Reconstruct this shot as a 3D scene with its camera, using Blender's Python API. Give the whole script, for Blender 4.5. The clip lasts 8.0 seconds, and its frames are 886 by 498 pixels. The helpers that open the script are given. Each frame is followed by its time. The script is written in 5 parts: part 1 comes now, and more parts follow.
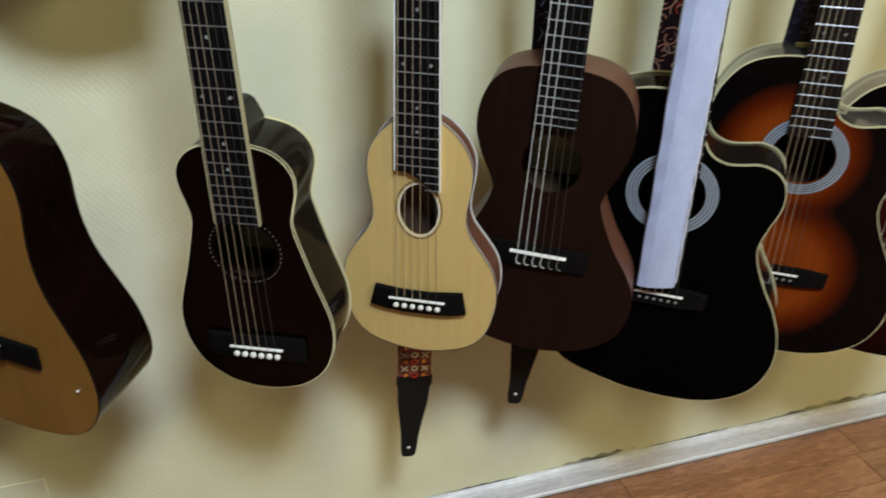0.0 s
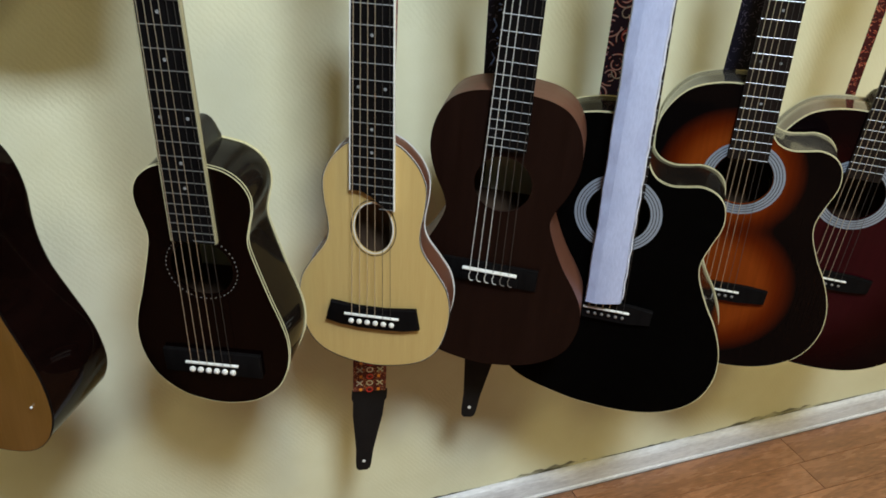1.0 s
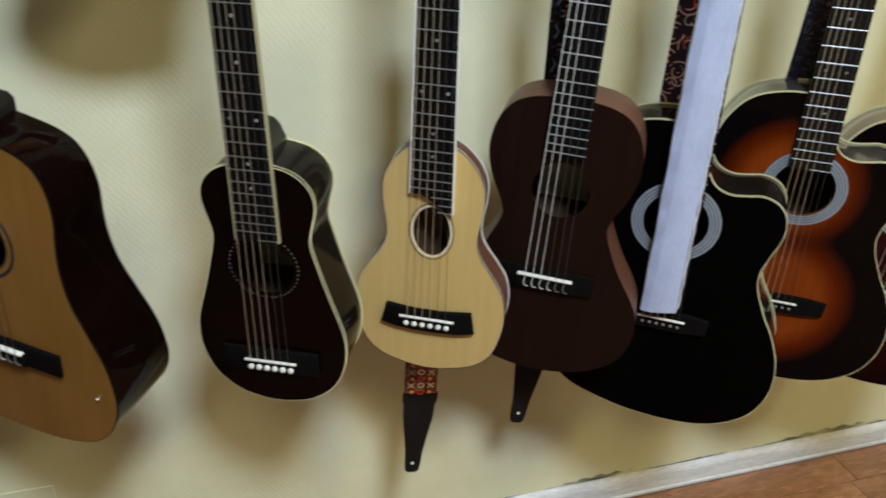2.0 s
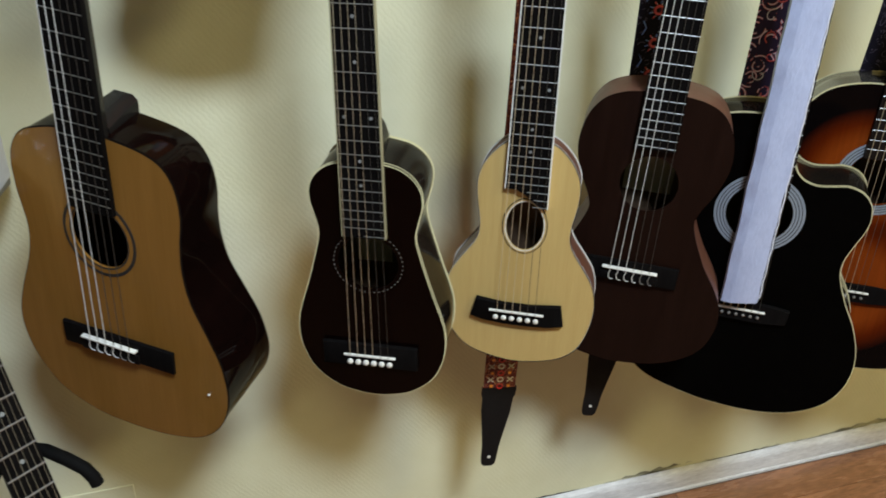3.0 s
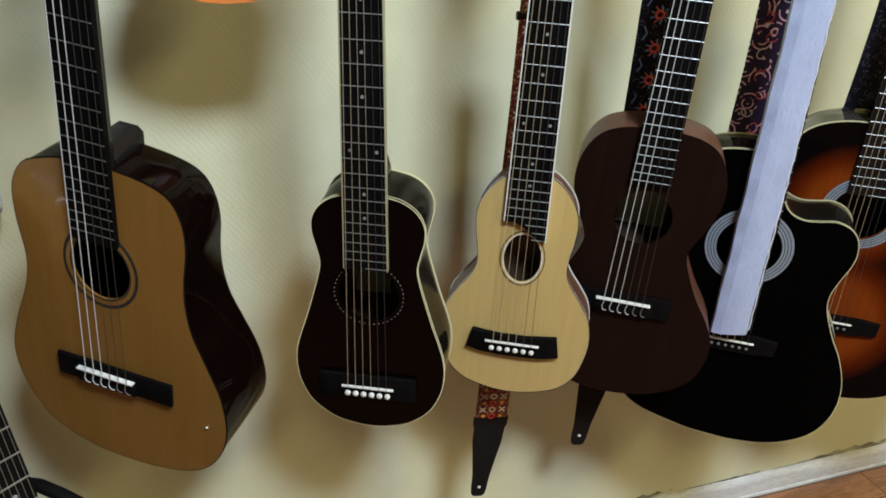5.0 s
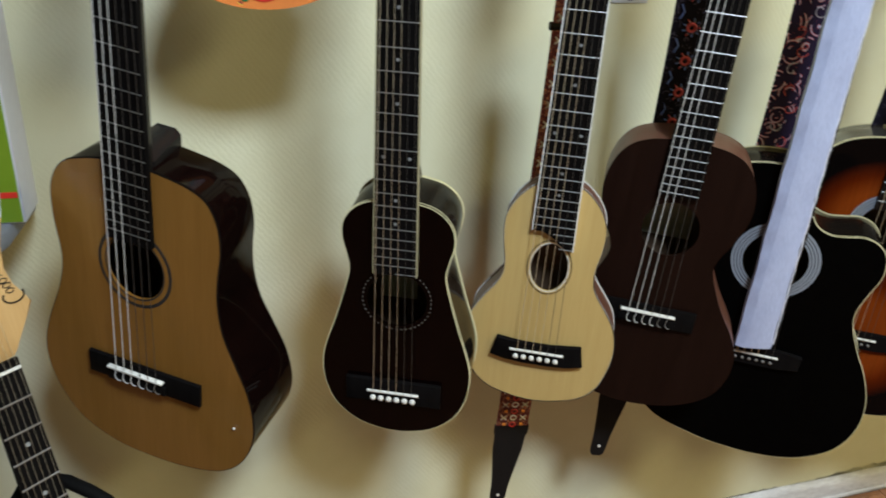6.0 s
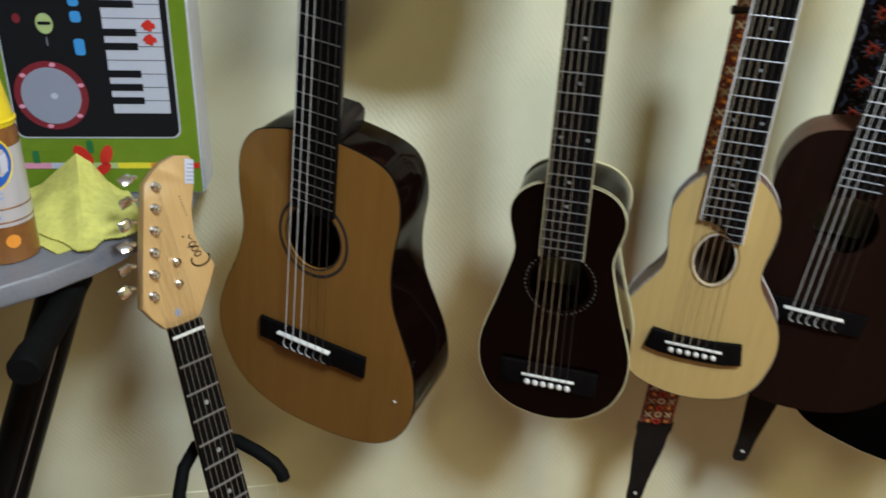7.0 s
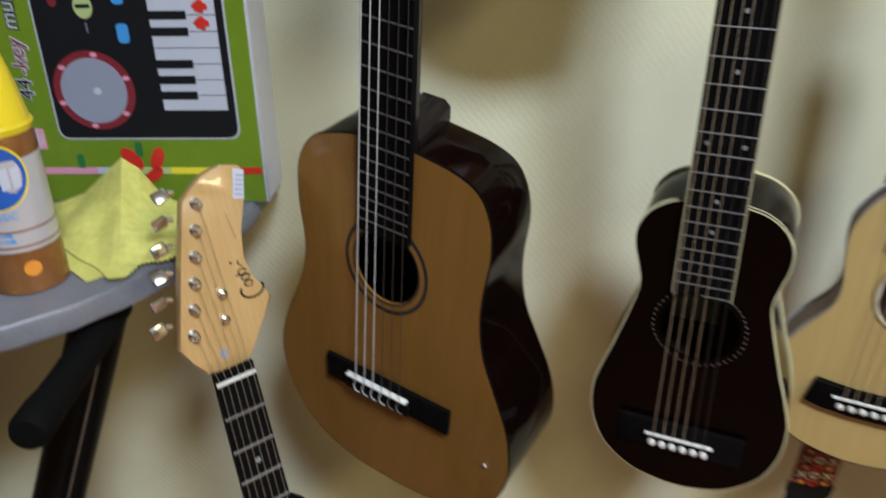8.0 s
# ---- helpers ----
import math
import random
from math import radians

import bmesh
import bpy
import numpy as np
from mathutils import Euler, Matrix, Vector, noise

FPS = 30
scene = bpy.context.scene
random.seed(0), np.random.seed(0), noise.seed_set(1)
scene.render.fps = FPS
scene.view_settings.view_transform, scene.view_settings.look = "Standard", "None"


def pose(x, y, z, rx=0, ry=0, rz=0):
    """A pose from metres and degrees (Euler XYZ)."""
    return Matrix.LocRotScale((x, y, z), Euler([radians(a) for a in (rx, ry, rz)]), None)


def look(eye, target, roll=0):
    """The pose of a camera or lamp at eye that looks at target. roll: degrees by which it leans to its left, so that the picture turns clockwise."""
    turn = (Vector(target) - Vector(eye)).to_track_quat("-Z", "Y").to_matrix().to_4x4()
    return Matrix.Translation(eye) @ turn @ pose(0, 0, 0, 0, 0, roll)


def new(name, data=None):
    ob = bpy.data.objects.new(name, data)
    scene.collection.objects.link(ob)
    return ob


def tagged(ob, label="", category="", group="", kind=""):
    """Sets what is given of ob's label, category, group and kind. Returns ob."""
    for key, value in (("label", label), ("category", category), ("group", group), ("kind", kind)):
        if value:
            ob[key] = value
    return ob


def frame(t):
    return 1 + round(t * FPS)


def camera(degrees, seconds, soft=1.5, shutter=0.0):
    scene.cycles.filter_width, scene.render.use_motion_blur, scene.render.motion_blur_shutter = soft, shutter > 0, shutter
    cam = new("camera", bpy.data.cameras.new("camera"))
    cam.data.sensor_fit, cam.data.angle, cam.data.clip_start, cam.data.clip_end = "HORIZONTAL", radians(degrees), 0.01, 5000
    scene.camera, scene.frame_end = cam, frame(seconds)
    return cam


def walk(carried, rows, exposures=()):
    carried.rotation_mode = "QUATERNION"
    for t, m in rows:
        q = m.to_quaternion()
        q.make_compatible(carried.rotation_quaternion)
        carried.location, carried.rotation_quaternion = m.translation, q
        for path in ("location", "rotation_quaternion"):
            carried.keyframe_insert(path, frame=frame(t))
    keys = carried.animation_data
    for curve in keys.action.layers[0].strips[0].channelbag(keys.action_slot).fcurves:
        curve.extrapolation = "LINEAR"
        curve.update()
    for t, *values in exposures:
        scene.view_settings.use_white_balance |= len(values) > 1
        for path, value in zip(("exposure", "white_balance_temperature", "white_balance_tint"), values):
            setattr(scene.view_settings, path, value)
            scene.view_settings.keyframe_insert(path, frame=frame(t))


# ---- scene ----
cam = camera(57.8, 8.0, 1.7, 0.8)
PATH = [
    (0, (-0.01, 0.026, 1.386), (0.501, 1.711, 0.438), -0.2),
    (0.3, (-0.0177, 0.023, 1.4003), (0.5507, 1.6885, 0.45), 0.82),
    (0.5, (-0.001, 0.008, 1.403), (0.578, 1.676, 0.462), 1.0),
    (1, (-0.009, 0.001, 1.406), (0.601, 1.669, 0.487), 1.5),
    (2.3, (-0.066, 0.005, 1.405), (0.432, 1.719, 0.503), 1.3),
    (2.5, (-0.097, 0.01, 1.403), (0.397, 1.727, 0.505), 1.3),
    (3, (-0.168, 0.017, 1.403), (0.349, 1.726, 0.502), 0.3),
    (3.5, (-0.2, 0.023, 1.407), (0.371, 1.718, 0.512), 1.1),
    (4, (-0.205, 0.02, 1.407), (0.393, 1.717, 0.534), 1.1),
    (4.5, (-0.207, 0.029, 1.413), (0.395, 1.734, 0.558), 1.6),
    (6, (-0.232, 0.032, 1.419), (0.34, 1.757, 0.584), 2.6),
    (6.2, (-0.2625, 0.0356, 1.4054), (0.2836, 1.7753, 0.5836), 3.35),
    (6.5, (-0.272, 0.025, 1.4), (0.183, 1.786, 0.566), 3.0),
    (6.8, (-0.3215, 0.0318, 1.3733), (0.1063, 1.8095, 0.5628), 3.02),
    (7, (-0.323, 0.046, 1.391), (0.019, 1.828, 0.55), 2.1),
    (7.2, (-0.3551, 0.0762, 1.3755), (-0.0211, 1.8663, 0.5484), 2.45),
    (7.5, (-0.31, 0.127, 1.366), (-0.094, 1.914, 0.493), 1.5),
    (7.8, (-0.2989, 0.2166, 1.3498), (-0.1471, 2.0, 0.4573), 0.78),
    (8, (-0.276, 0.252, 1.356), (-0.22, 2.039, 0.458), -0.8),
]
walk(cam, [(t, look(eye, target, roll)) for t, eye, target, roll in PATH], [(0.0, -0.07, 6500, 10), (6.0, -0.08, 6500, 10), (7.5, -0.13, 6450, 14), (8.0, -0.14, 6400, 16)])

# ---- world, lights, exposure ----
world = bpy.data.worlds.new("world")
scene.world = world
world.use_nodes = True
world.node_tree.nodes["Background"].inputs["Color"].default_value = (0.8, 0.85, 1.0, 1)
world.node_tree.nodes["Background"].inputs["Strength"].default_value = 0.02
WALL_Y = 1.288
CEILING_Z = 2.75


def ceiling_lamp(x, y, sx, sy, watts, colour, turn=0.0):
    data = bpy.data.lights.new("lamp_light", "AREA")
    data.shape, data.size, data.size_y = "RECTANGLE", sx, sy
    data.energy, data.color = watts, colour
    ob = new("lamp_light", data)
    ob.matrix_world = pose(x, y, CEILING_Z - 0.075, 0, 0, turn)
    return ob


# first lamp placed from the shadows; second added as warm fill, no known source
LAMPS = [(0.25, -0.58, 0.46, 0.46, 97.0, (0.695, 0.84, 1.0), 0.0), (1.7, -1.0, 0.7, 0.7, 36.0, (1.0, 0.79, 0.15), 0.0)]
for row in LAMPS:
    ceiling_lamp(*row)


# ---- materials ----
def material(name, colour, rough=0.5, metal=0.0, coat=0.0, emit=0.0):
    m = bpy.data.materials.new(name)
    m.use_nodes = True
    b = m.node_tree.nodes["Principled BSDF"]
    b.inputs["Base Color"].default_value = (*colour, 1)
    b.inputs["Roughness"].default_value = rough
    b.inputs["Metallic"].default_value = metal
    b.inputs["Coat Weight"].default_value = coat
    b.inputs["Coat Roughness"].default_value = 0.06
    b.inputs["Specular IOR Level"].default_value = 0.5 if max(colour) > 0.05 or metal else 0.09
    if emit:
        b.inputs["Emission Color"].default_value = (*colour, 1)
        b.inputs["Emission Strength"].default_value = emit
    return m


def node(m, kind, **values):
    n = m.node_tree.nodes.new(kind)
    for key, value in values.items():
        if key in n.inputs:
            n.inputs[key].default_value = value
    return n


def link(m, a, b):
    m.node_tree.links.new(a, b)


def coords(m, scale=(1, 1, 1), rot=(0, 0, 0)):
    c = node(m, "ShaderNodeTexCoord")
    p = node(m, "ShaderNodeMapping")
    p.inputs["Scale"].default_value = scale
    p.inputs["Rotation"].default_value = [radians(a) for a in rot]
    link(m, c.outputs["Object"], p.inputs["Vector"])
    return p.outputs["Vector"]


def mottled(name, dark, light, scale, rough, stretch=(1, 1, 1), metal=0.0, coat=0.0, bump=0.0, detail=6.0, fine=8.0, rot=(0, 0, 0)):
    """Two scales of noise between two tones, with wear in the gloss and fine relief."""
    m = material(name, light, rough, metal, coat)
    b = m.node_tree.nodes["Principled BSDF"]
    v = coords(m, stretch, rot)
    n1 = node(m, "ShaderNodeTexNoise", Scale=scale, Detail=detail, Roughness=0.6)
    n2 = node(m, "ShaderNodeTexNoise", Scale=scale * fine, Detail=3.0)
    link(m, v, n1.inputs["Vector"])
    link(m, v, n2.inputs["Vector"])
    mix = node(m, "ShaderNodeMath")
    mix.operation = "MULTIPLY_ADD"
    mix.inputs[1].default_value = 0.35
    link(m, n2.outputs["Fac"], mix.inputs[0])
    half = node(m, "ShaderNodeMath")
    half.operation = "MULTIPLY"
    half.inputs[1].default_value = 0.65
    link(m, n1.outputs["Fac"], half.inputs[0])
    link(m, half.outputs[0], mix.inputs[2])
    ramp = node(m, "ShaderNodeValToRGB")
    ramp.color_ramp.elements[0].position, ramp.color_ramp.elements[1].position = 0.3, 0.7
    ramp.color_ramp.elements[0].color, ramp.color_ramp.elements[1].color = (*dark, 1), (*light, 1)
    link(m, mix.outputs[0], ramp.inputs["Fac"])
    link(m, ramp.outputs["Color"], b.inputs["Base Color"])
    rr = node(m, "ShaderNodeMapRange")
    rr.inputs["To Min"].default_value, rr.inputs["To Max"].default_value = rough * 0.8, min(1.0, rough * 1.25)
    link(m, n1.outputs["Fac"], rr.inputs["Value"])
    link(m, rr.outputs["Result"], b.inputs["Roughness"])
    if bump:
        bp = node(m, "ShaderNodeBump", Strength=bump, Distance=0.002)
        link(m, n2.outputs["Fac"], bp.inputs["Height"])
        link(m, bp.outputs["Normal"], b.inputs["Normal"])
    return m


def wallpaper_material():
    m = mottled("wallpaper", (0.635, 0.615, 0.42), (0.695, 0.68, 0.49), 2.2, 0.62)
    b = m.node_tree.nodes["Principled BSDF"]
    v = coords(m, (1, 1, 1), (0, 38, 0))
    w = node(m, "ShaderNodeTexWave", Scale=38.0, Distortion=5.0, Detail=3.0)
    w.inputs["Detail Scale"].default_value = 3.0
    link(m, v, w.inputs["Vector"])
    n = node(m, "ShaderNodeTexNoise", Scale=260.0, Detail=4.0)
    link(m, coords(m), n.inputs["Vector"])
    patch = node(m, "ShaderNodeTexNoise", Scale=5.0, Detail=3.0)
    link(m, coords(m), patch.inputs["Vector"])
    mul = node(m, "ShaderNodeMath")
    mul.operation = "MULTIPLY"
    link(m, w.outputs["Fac"], mul.inputs[0])
    worn = node(m, "ShaderNodeMapRange")
    worn.inputs["From Min"].default_value, worn.inputs["From Max"].default_value = 0.42, 0.68
    link(m, patch.outputs["Fac"], worn.inputs["Value"])
    link(m, worn.outputs["Result"], mul.inputs[1])
    add = node(m, "ShaderNodeMath")
    add.operation = "ADD"
    link(m, mul.outputs[0], add.inputs[0])
    link(m, n.outputs["Fac"], add.inputs[1])
    bp = node(m, "ShaderNodeBump", Strength=0.13, Distance=0.002)
    link(m, add.outputs[0], bp.inputs["Height"])
    link(m, bp.outputs["Normal"], b.inputs["Normal"])
    return m


def burst_material(name, inner, outer, centre, radii, start=0.55, end=0.95, coat=1.0, second=None):
    """A sprayed sunburst: a clear stain in the middle that darkens to the rim, over wood grain."""
    m = material(name, inner, 0.12, 0.0, coat)
    b = m.node_tree.nodes["Principled BSDF"]
    c = node(m, "ShaderNodeTexCoord")
    p = node(m, "ShaderNodeMapping")
    p.inputs["Location"].default_value = (-centre[0] / radii[0], 0, -centre[1] / radii[1])
    p.inputs["Scale"].default_value = (1 / radii[0], 0, 1 / radii[1])
    link(m, c.outputs["Object"], p.inputs["Vector"])
    ln = node(m, "ShaderNodeVectorMath")
    ln.operation = "LENGTH"
    link(m, p.outputs["Vector"], ln.inputs[0])
    ramp = node(m, "ShaderNodeValToRGB")
    e = ramp.color_ramp.elements
    e[0].position, e[0].color = start, (*inner, 1)
    e[1].position, e[1].color = end, (*outer, 1)
    mid = ramp.color_ramp.elements.new((start + end) / 2)
    mid.color = (inner[0] * 0.45, inner[1] * 0.3, inner[2] * 0.3, 1)
    fade = ln.outputs["Value"]
    if second:
        p2 = node(m, "ShaderNodeMapping")
        p2.inputs["Location"].default_value = (-second[0] / second[2], 0, -second[1] / second[3])
        p2.inputs["Scale"].default_value = (1 / second[2], 0, 1 / second[3])
        link(m, c.outputs["Object"], p2.inputs["Vector"])
        l2 = node(m, "ShaderNodeVectorMath")
        l2.operation = "LENGTH"
        link(m, p2.outputs["Vector"], l2.inputs[0])
        low = node(m, "ShaderNodeMath")
        low.operation = "SMOOTH_MIN"
        low.inputs[2].default_value = 0.25
        link(m, ln.outputs["Value"], low.inputs[0])
        link(m, l2.outputs["Value"], low.inputs[1])
        fade = low.outputs[0]
    link(m, fade, ramp.inputs["Fac"])
    g = node(m, "ShaderNodeTexNoise", Scale=30.0, Detail=4.0)
    link(m, coords(m, (6, 1, 0.3)), g.inputs["Vector"])
    mix = node(m, "ShaderNodeMix")
    mix.data_type, mix.blend_type = "RGBA", "MULTIPLY"
    mix.inputs["Factor"].default_value = 0.35
    link(m, ramp.outputs["Color"], mix.inputs["A"])
    link(m, g.outputs["Fac"], mix.inputs["B"])
    link(m, mix.outputs["Result"], b.inputs["Base Color"])
    return m


def ribbon_material(name, ground, tones, scale, stripe=False):
    """Woven jacquard ribbon: coloured motifs on a dark ground with a thread relief."""
    m = material(name, ground, 0.75)
    b = m.node_tree.nodes["Principled BSDF"]
    v = coords(m)
    vor = node(m, "ShaderNodeTexVoronoi", Scale=scale)
    link(m, v, vor.inputs["Vector"])
    ring = node(m, "ShaderNodeMath")
    ring.operation = "SINE"
    mulr = node(m, "ShaderNodeMath")
    mulr.operation = "MULTIPLY"
    mulr.inputs[1].default_value = 26.0
    link(m, vor.outputs["Distance"], mulr.inputs[0])
    link(m, mulr.outputs[0], ring.inputs[0])
    ramp = node(m, "ShaderNodeValToRGB")
    ramp.color_ramp.interpolation = "CONSTANT"
    e = ramp.color_ramp.elements
    e[0].position, e[0].color = 0.0, (*ground, 1)
    e[1].position, e[1].color = 0.55, (*tones[0], 1)
    x = e.new(0.8)
    x.color = (*tones[1], 1)
    link(m, ring.outputs[0], ramp.inputs["Fac"])
    noi = node(m, "ShaderNodeTexNoise", Scale=scale * 1.7, Detail=2.0)
    link(m, v, noi.inputs["Vector"])
    gate = node(m, "ShaderNodeMath")
    gate.operation = "GREATER_THAN"
    gate.inputs[1].default_value = 0.52
    link(m, noi.outputs["Fac"], gate.inputs[0])
    mix = node(m, "ShaderNodeMix")
    mix.data_type = "RGBA"
    mix.inputs["A"].default_value = (*ground, 1)
    link(m, gate.outputs[0], mix.inputs["Factor"])
    link(m, ramp.outputs["Color"], mix.inputs["B"])
    link(m, mix.outputs["Result"], b.inputs["Base Color"])
    thread = node(m, "ShaderNodeTexWave", Scale=600.0)
    link(m, v, thread.inputs["Vector"])
    bp = node(m, "ShaderNodeBump", Strength=0.3, Distance=0.0005)
    link(m, thread.outputs["Fac"], bp.inputs["Height"])
    link(m, bp.outputs["Normal"], b.inputs["Normal"])
    return m


WALLPAPER = wallpaper_material()
PAINT_WHITE = mottled("painted_white", (0.42, 0.42, 0.46), (0.76, 0.77, 0.82), 5.0, 0.45, (1.2, 1, 9), bump=0.1)
# for walls out of view: a brown picked to limit reflections and bounced fill
UNSEEN_BROWN = mottled("unseen_wall_brown", (0.075, 0.070, 0.036), (0.12, 0.112, 0.058), 3.0, 0.8, (8, 1, 0.4))
CEILING_PAINT = mottled("ceiling_paint", (0.74, 0.74, 0.72), (0.8, 0.8, 0.78), 3.0, 0.8)
LAMINATE = mottled("laminate_floor", (0.115, 0.042, 0.018), (0.42, 0.19, 0.092), 5.0, 0.26, (0.9, 5, 1), coat=0.3, bump=0.05)
def vary_by_piece(m, low, high):
    b = m.node_tree.nodes["Principled BSDF"]
    src = b.inputs["Base Color"].links[0].from_socket
    info = node(m, "ShaderNodeObjectInfo")
    rng = node(m, "ShaderNodeMapRange")
    rng.inputs["To Min"].default_value, rng.inputs["To Max"].default_value = low, high
    link(m, info.outputs["Random"], rng.inputs["Value"])
    mix = node(m, "ShaderNodeMix")
    mix.data_type, mix.blend_type = "RGBA", "MULTIPLY"
    mix.inputs["Factor"].default_value = 1.0
    link(m, src, mix.inputs["A"])
    link(m, rng.outputs["Result"], mix.inputs["B"])
    link(m, mix.outputs["Result"], b.inputs["Base Color"])


vary_by_piece(LAMINATE, 0.72, 1.25)
JOINT = material("floor_joint", (0.10, 0.042, 0.022), 0.8)
LAMP_BODY = material("lamp_body", (0.8, 0.8, 0.8), 0.4)
LAMP_GLOW = material("lamp_diffuser", (0.93, 1.0, 0.98), 0.5, emit=12.0)
CEDAR = mottled("cedar_top", (0.202, 0.095, 0.018), (0.247, 0.121, 0.026), 9.0, 0.2, (5, 1, 0.25), coat=0.3)
SPRUCE = mottled("spruce_top", (0.46, 0.315, 0.110), (0.53, 0.38, 0.145), 9.0, 0.42, (8, 1, 0.3))
MAHOGANY = mottled("mahogany_matt", (0.0066, 0.0023, 0.0014), (0.0122, 0.0045, 0.0027), 12.0, 0.5, (6, 1, 0.4), bump=0.05)
MAHOGANY_SIDE = mottled("mahogany_side", (0.072, 0.025, 0.014), (0.11, 0.042, 0.024), 12.0, 0.45, (1, 5, 1), bump=0.05)
ROSEWOOD_GLOSS = mottled("dark_gloss_side", (0.0022, 0.0009, 0.0008), (0.0055, 0.0020, 0.0016), 8.0, 0.07, (1, 1, 4), coat=0.18)
WINE_GLOSS = mottled("wine_gloss", (0.0010, 0.0004, 0.0004), (0.0028, 0.0008, 0.0007), 8.0, 0.16, (4, 1, 0.5), coat=0.03)
DARK_SIDE = mottled("black_brown_side", (0.005, 0.004, 0.0035), (0.010, 0.007, 0.005), 8.0, 0.10, coat=0.15)
BLACK_GLOSS = mottled("black_gloss", (0.0006, 0.0006, 0.0006), (0.0014, 0.0014, 0.0013), 6.0, 0.16)
# dark sides with the wall's grey reflection put into the base colour
SHEEN_SIDE = mottled("sheen_grey_side", (0.035, 0.031, 0.026), (0.06, 0.053, 0.045), 8.0, 0.16, coat=0.5)
RED_SIDE = mottled("red_brown_side", (0.05, 0.014, 0.010), (0.09, 0.025, 0.016), 8.0, 0.14, coat=1.0)
BURST = burst_material("orange_sunburst", (0.205, 0.038, 0.005), (0.003, 0.002, 0.002), (-0.004, 0.0), (0.145, 0.155), 0.50, 0.92, 0.06, (-0.02, 0.215, 0.130, 0.130))
RED_BURST = burst_material("wine_red_burst", (0.026, 0.003, 0.0045), (0.003, 0.001, 0.0015), (0.0, 0.03), (0.20, 0.27), 0.45, 0.95, 0.12)
EBONY = mottled("ebony", (0.0030, 0.0027, 0.0027), (0.0070, 0.0063, 0.0063), 14.0, 0.38, (6, 1, 0.4), bump=0.05)
ROSEWOOD = mottled("rosewood", (0.007, 0.005, 0.0045), (0.015, 0.011, 0.009), 14.0, 0.42, (6, 1, 0.3), bump=0.05)
DIM_BIND = material("aged_binding", (0.34, 0.31, 0.19), 0.35)
CREAM_BIND = material("cream_binding", (0.62, 0.56, 0.33), 0.3)
WHITE_BIND = material("white_binding", (0.72, 0.72, 0.68), 0.3)
BLACK_BIND = material("black_binding", (0.012, 0.010, 0.009), 0.3)
BONE = material("bone", (0.70, 0.69, 0.64), 0.35)
DIM_PEARL = material("dim_pearl", (0.16, 0.15, 0.14), 0.4)
PEARL = material("pearl_dot", (0.22, 0.23, 0.23), 0.3)
PALE_CREAM = material("pale_cream_binding", (0.74, 0.68, 0.40), 0.3)
FRET_METAL = material("nickel_fret", (0.36, 0.36, 0.35), 0.4, 0.85)
CHROME = mottled("chrome", (0.72, 0.72, 0.74), (0.86, 0.86, 0.88), 20.0, 0.2, metal=1.0)
STEEL_STRING = material("wound_string", (0.60, 0.56, 0.44), 0.4, 0.8)
NYLON = material("nylon_string", (0.55, 0.55, 0.53), 0.35)
BASS_STRING = material("bass_string", (0.06, 0.055, 0.05), 0.45, 0.5)
SILVER_RING = material("silver_rosette", (0.205, 0.235, 0.275), 0.35)
DARK_RING = material("dark_rosette", (0.03, 0.028, 0.025), 0.35)
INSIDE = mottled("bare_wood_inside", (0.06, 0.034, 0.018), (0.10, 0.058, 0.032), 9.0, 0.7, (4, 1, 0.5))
LABEL_PAPER = material("paper_label", (0.42, 0.41, 0.34), 0.7)
NECK_WOOD = mottled("neck_wood", (0.05, 0.022, 0.015), (0.085, 0.038, 0.026), 12.0, 0.35, (5, 1, 0.3), coat=0.3)
NECK_BLACK = mottled("neck_black", (0.009, 0.008, 0.008), (0.014, 0.012, 0.011), 9.0, 0.25, coat=0.12)
MAPLE = mottled("maple", (0.43, 0.255, 0.095), (0.53, 0.335, 0.14), 10.0, 0.3, (5, 1, 0.3), coat=0.5)
RUBBER = mottled("black_foam", (0.0018, 0.0018, 0.0018), (0.0038, 0.0037, 0.0037), 60.0, 0.75, bump=0.2)
BLACK_METAL = mottled("black_metal", (0.002, 0.002, 0.002), (0.004, 0.004, 0.004), 20.0, 0.4)
LEATHER = mottled("black_leather", (0.006, 0.0055, 0.0055), (0.011, 0.010, 0.0095), 50.0, 0.5, bump=0.3)
FOAM_SLEEVE = mottled("lilac_white_foam", (0.36, 0.40, 0.57), (0.45, 0.50, 0.68), 14.0, 0.5, (3, 1, 1), bump=0.3)
TABLE_GREY = mottled("grey_laminate", (0.155, 0.16, 0.18), (0.20, 0.205, 0.23), 30.0, 0.4)
CLOTH_YELLOW = mottled("yellow_cloth", (0.50, 0.48, 0.11), (0.74, 0.70, 0.18), 14.0, 0.9, bump=0.3)
CARD_GREEN = mottled("green_card", (0.125, 0.215, 0.012), (0.165, 0.26, 0.019), 6.0, 0.35)
CARD_WHITE = mottled("white_card", (0.50, 0.51, 0.56), (0.58, 0.59, 0.64), 8.0, 0.5)
PRINT_BLACK = material("print_black", (0.012, 0.012, 0.014), 0.3)
PRINT_WHITE = material("print_white", (0.51, 0.53, 0.61), 0.35)
PRINT_PURPLE = material("print_purple", (0.07, 0.05, 0.20), 0.35)
PRINT_RED = material("print_red", (0.60, 0.03, 0.02), 0.35)
PRINT_MAROON = material("print_maroon", (0.20, 0.02, 0.03), 0.35)
PRINT_GREY = material("print_grey", (0.27, 0.29, 0.38), 0.35)
PRINT_BLUE = material("print_blue", (0.05, 0.30, 0.68), 0.35)
PRINT_LIME = material("print_lime", (0.42, 0.52, 0.22), 0.35)
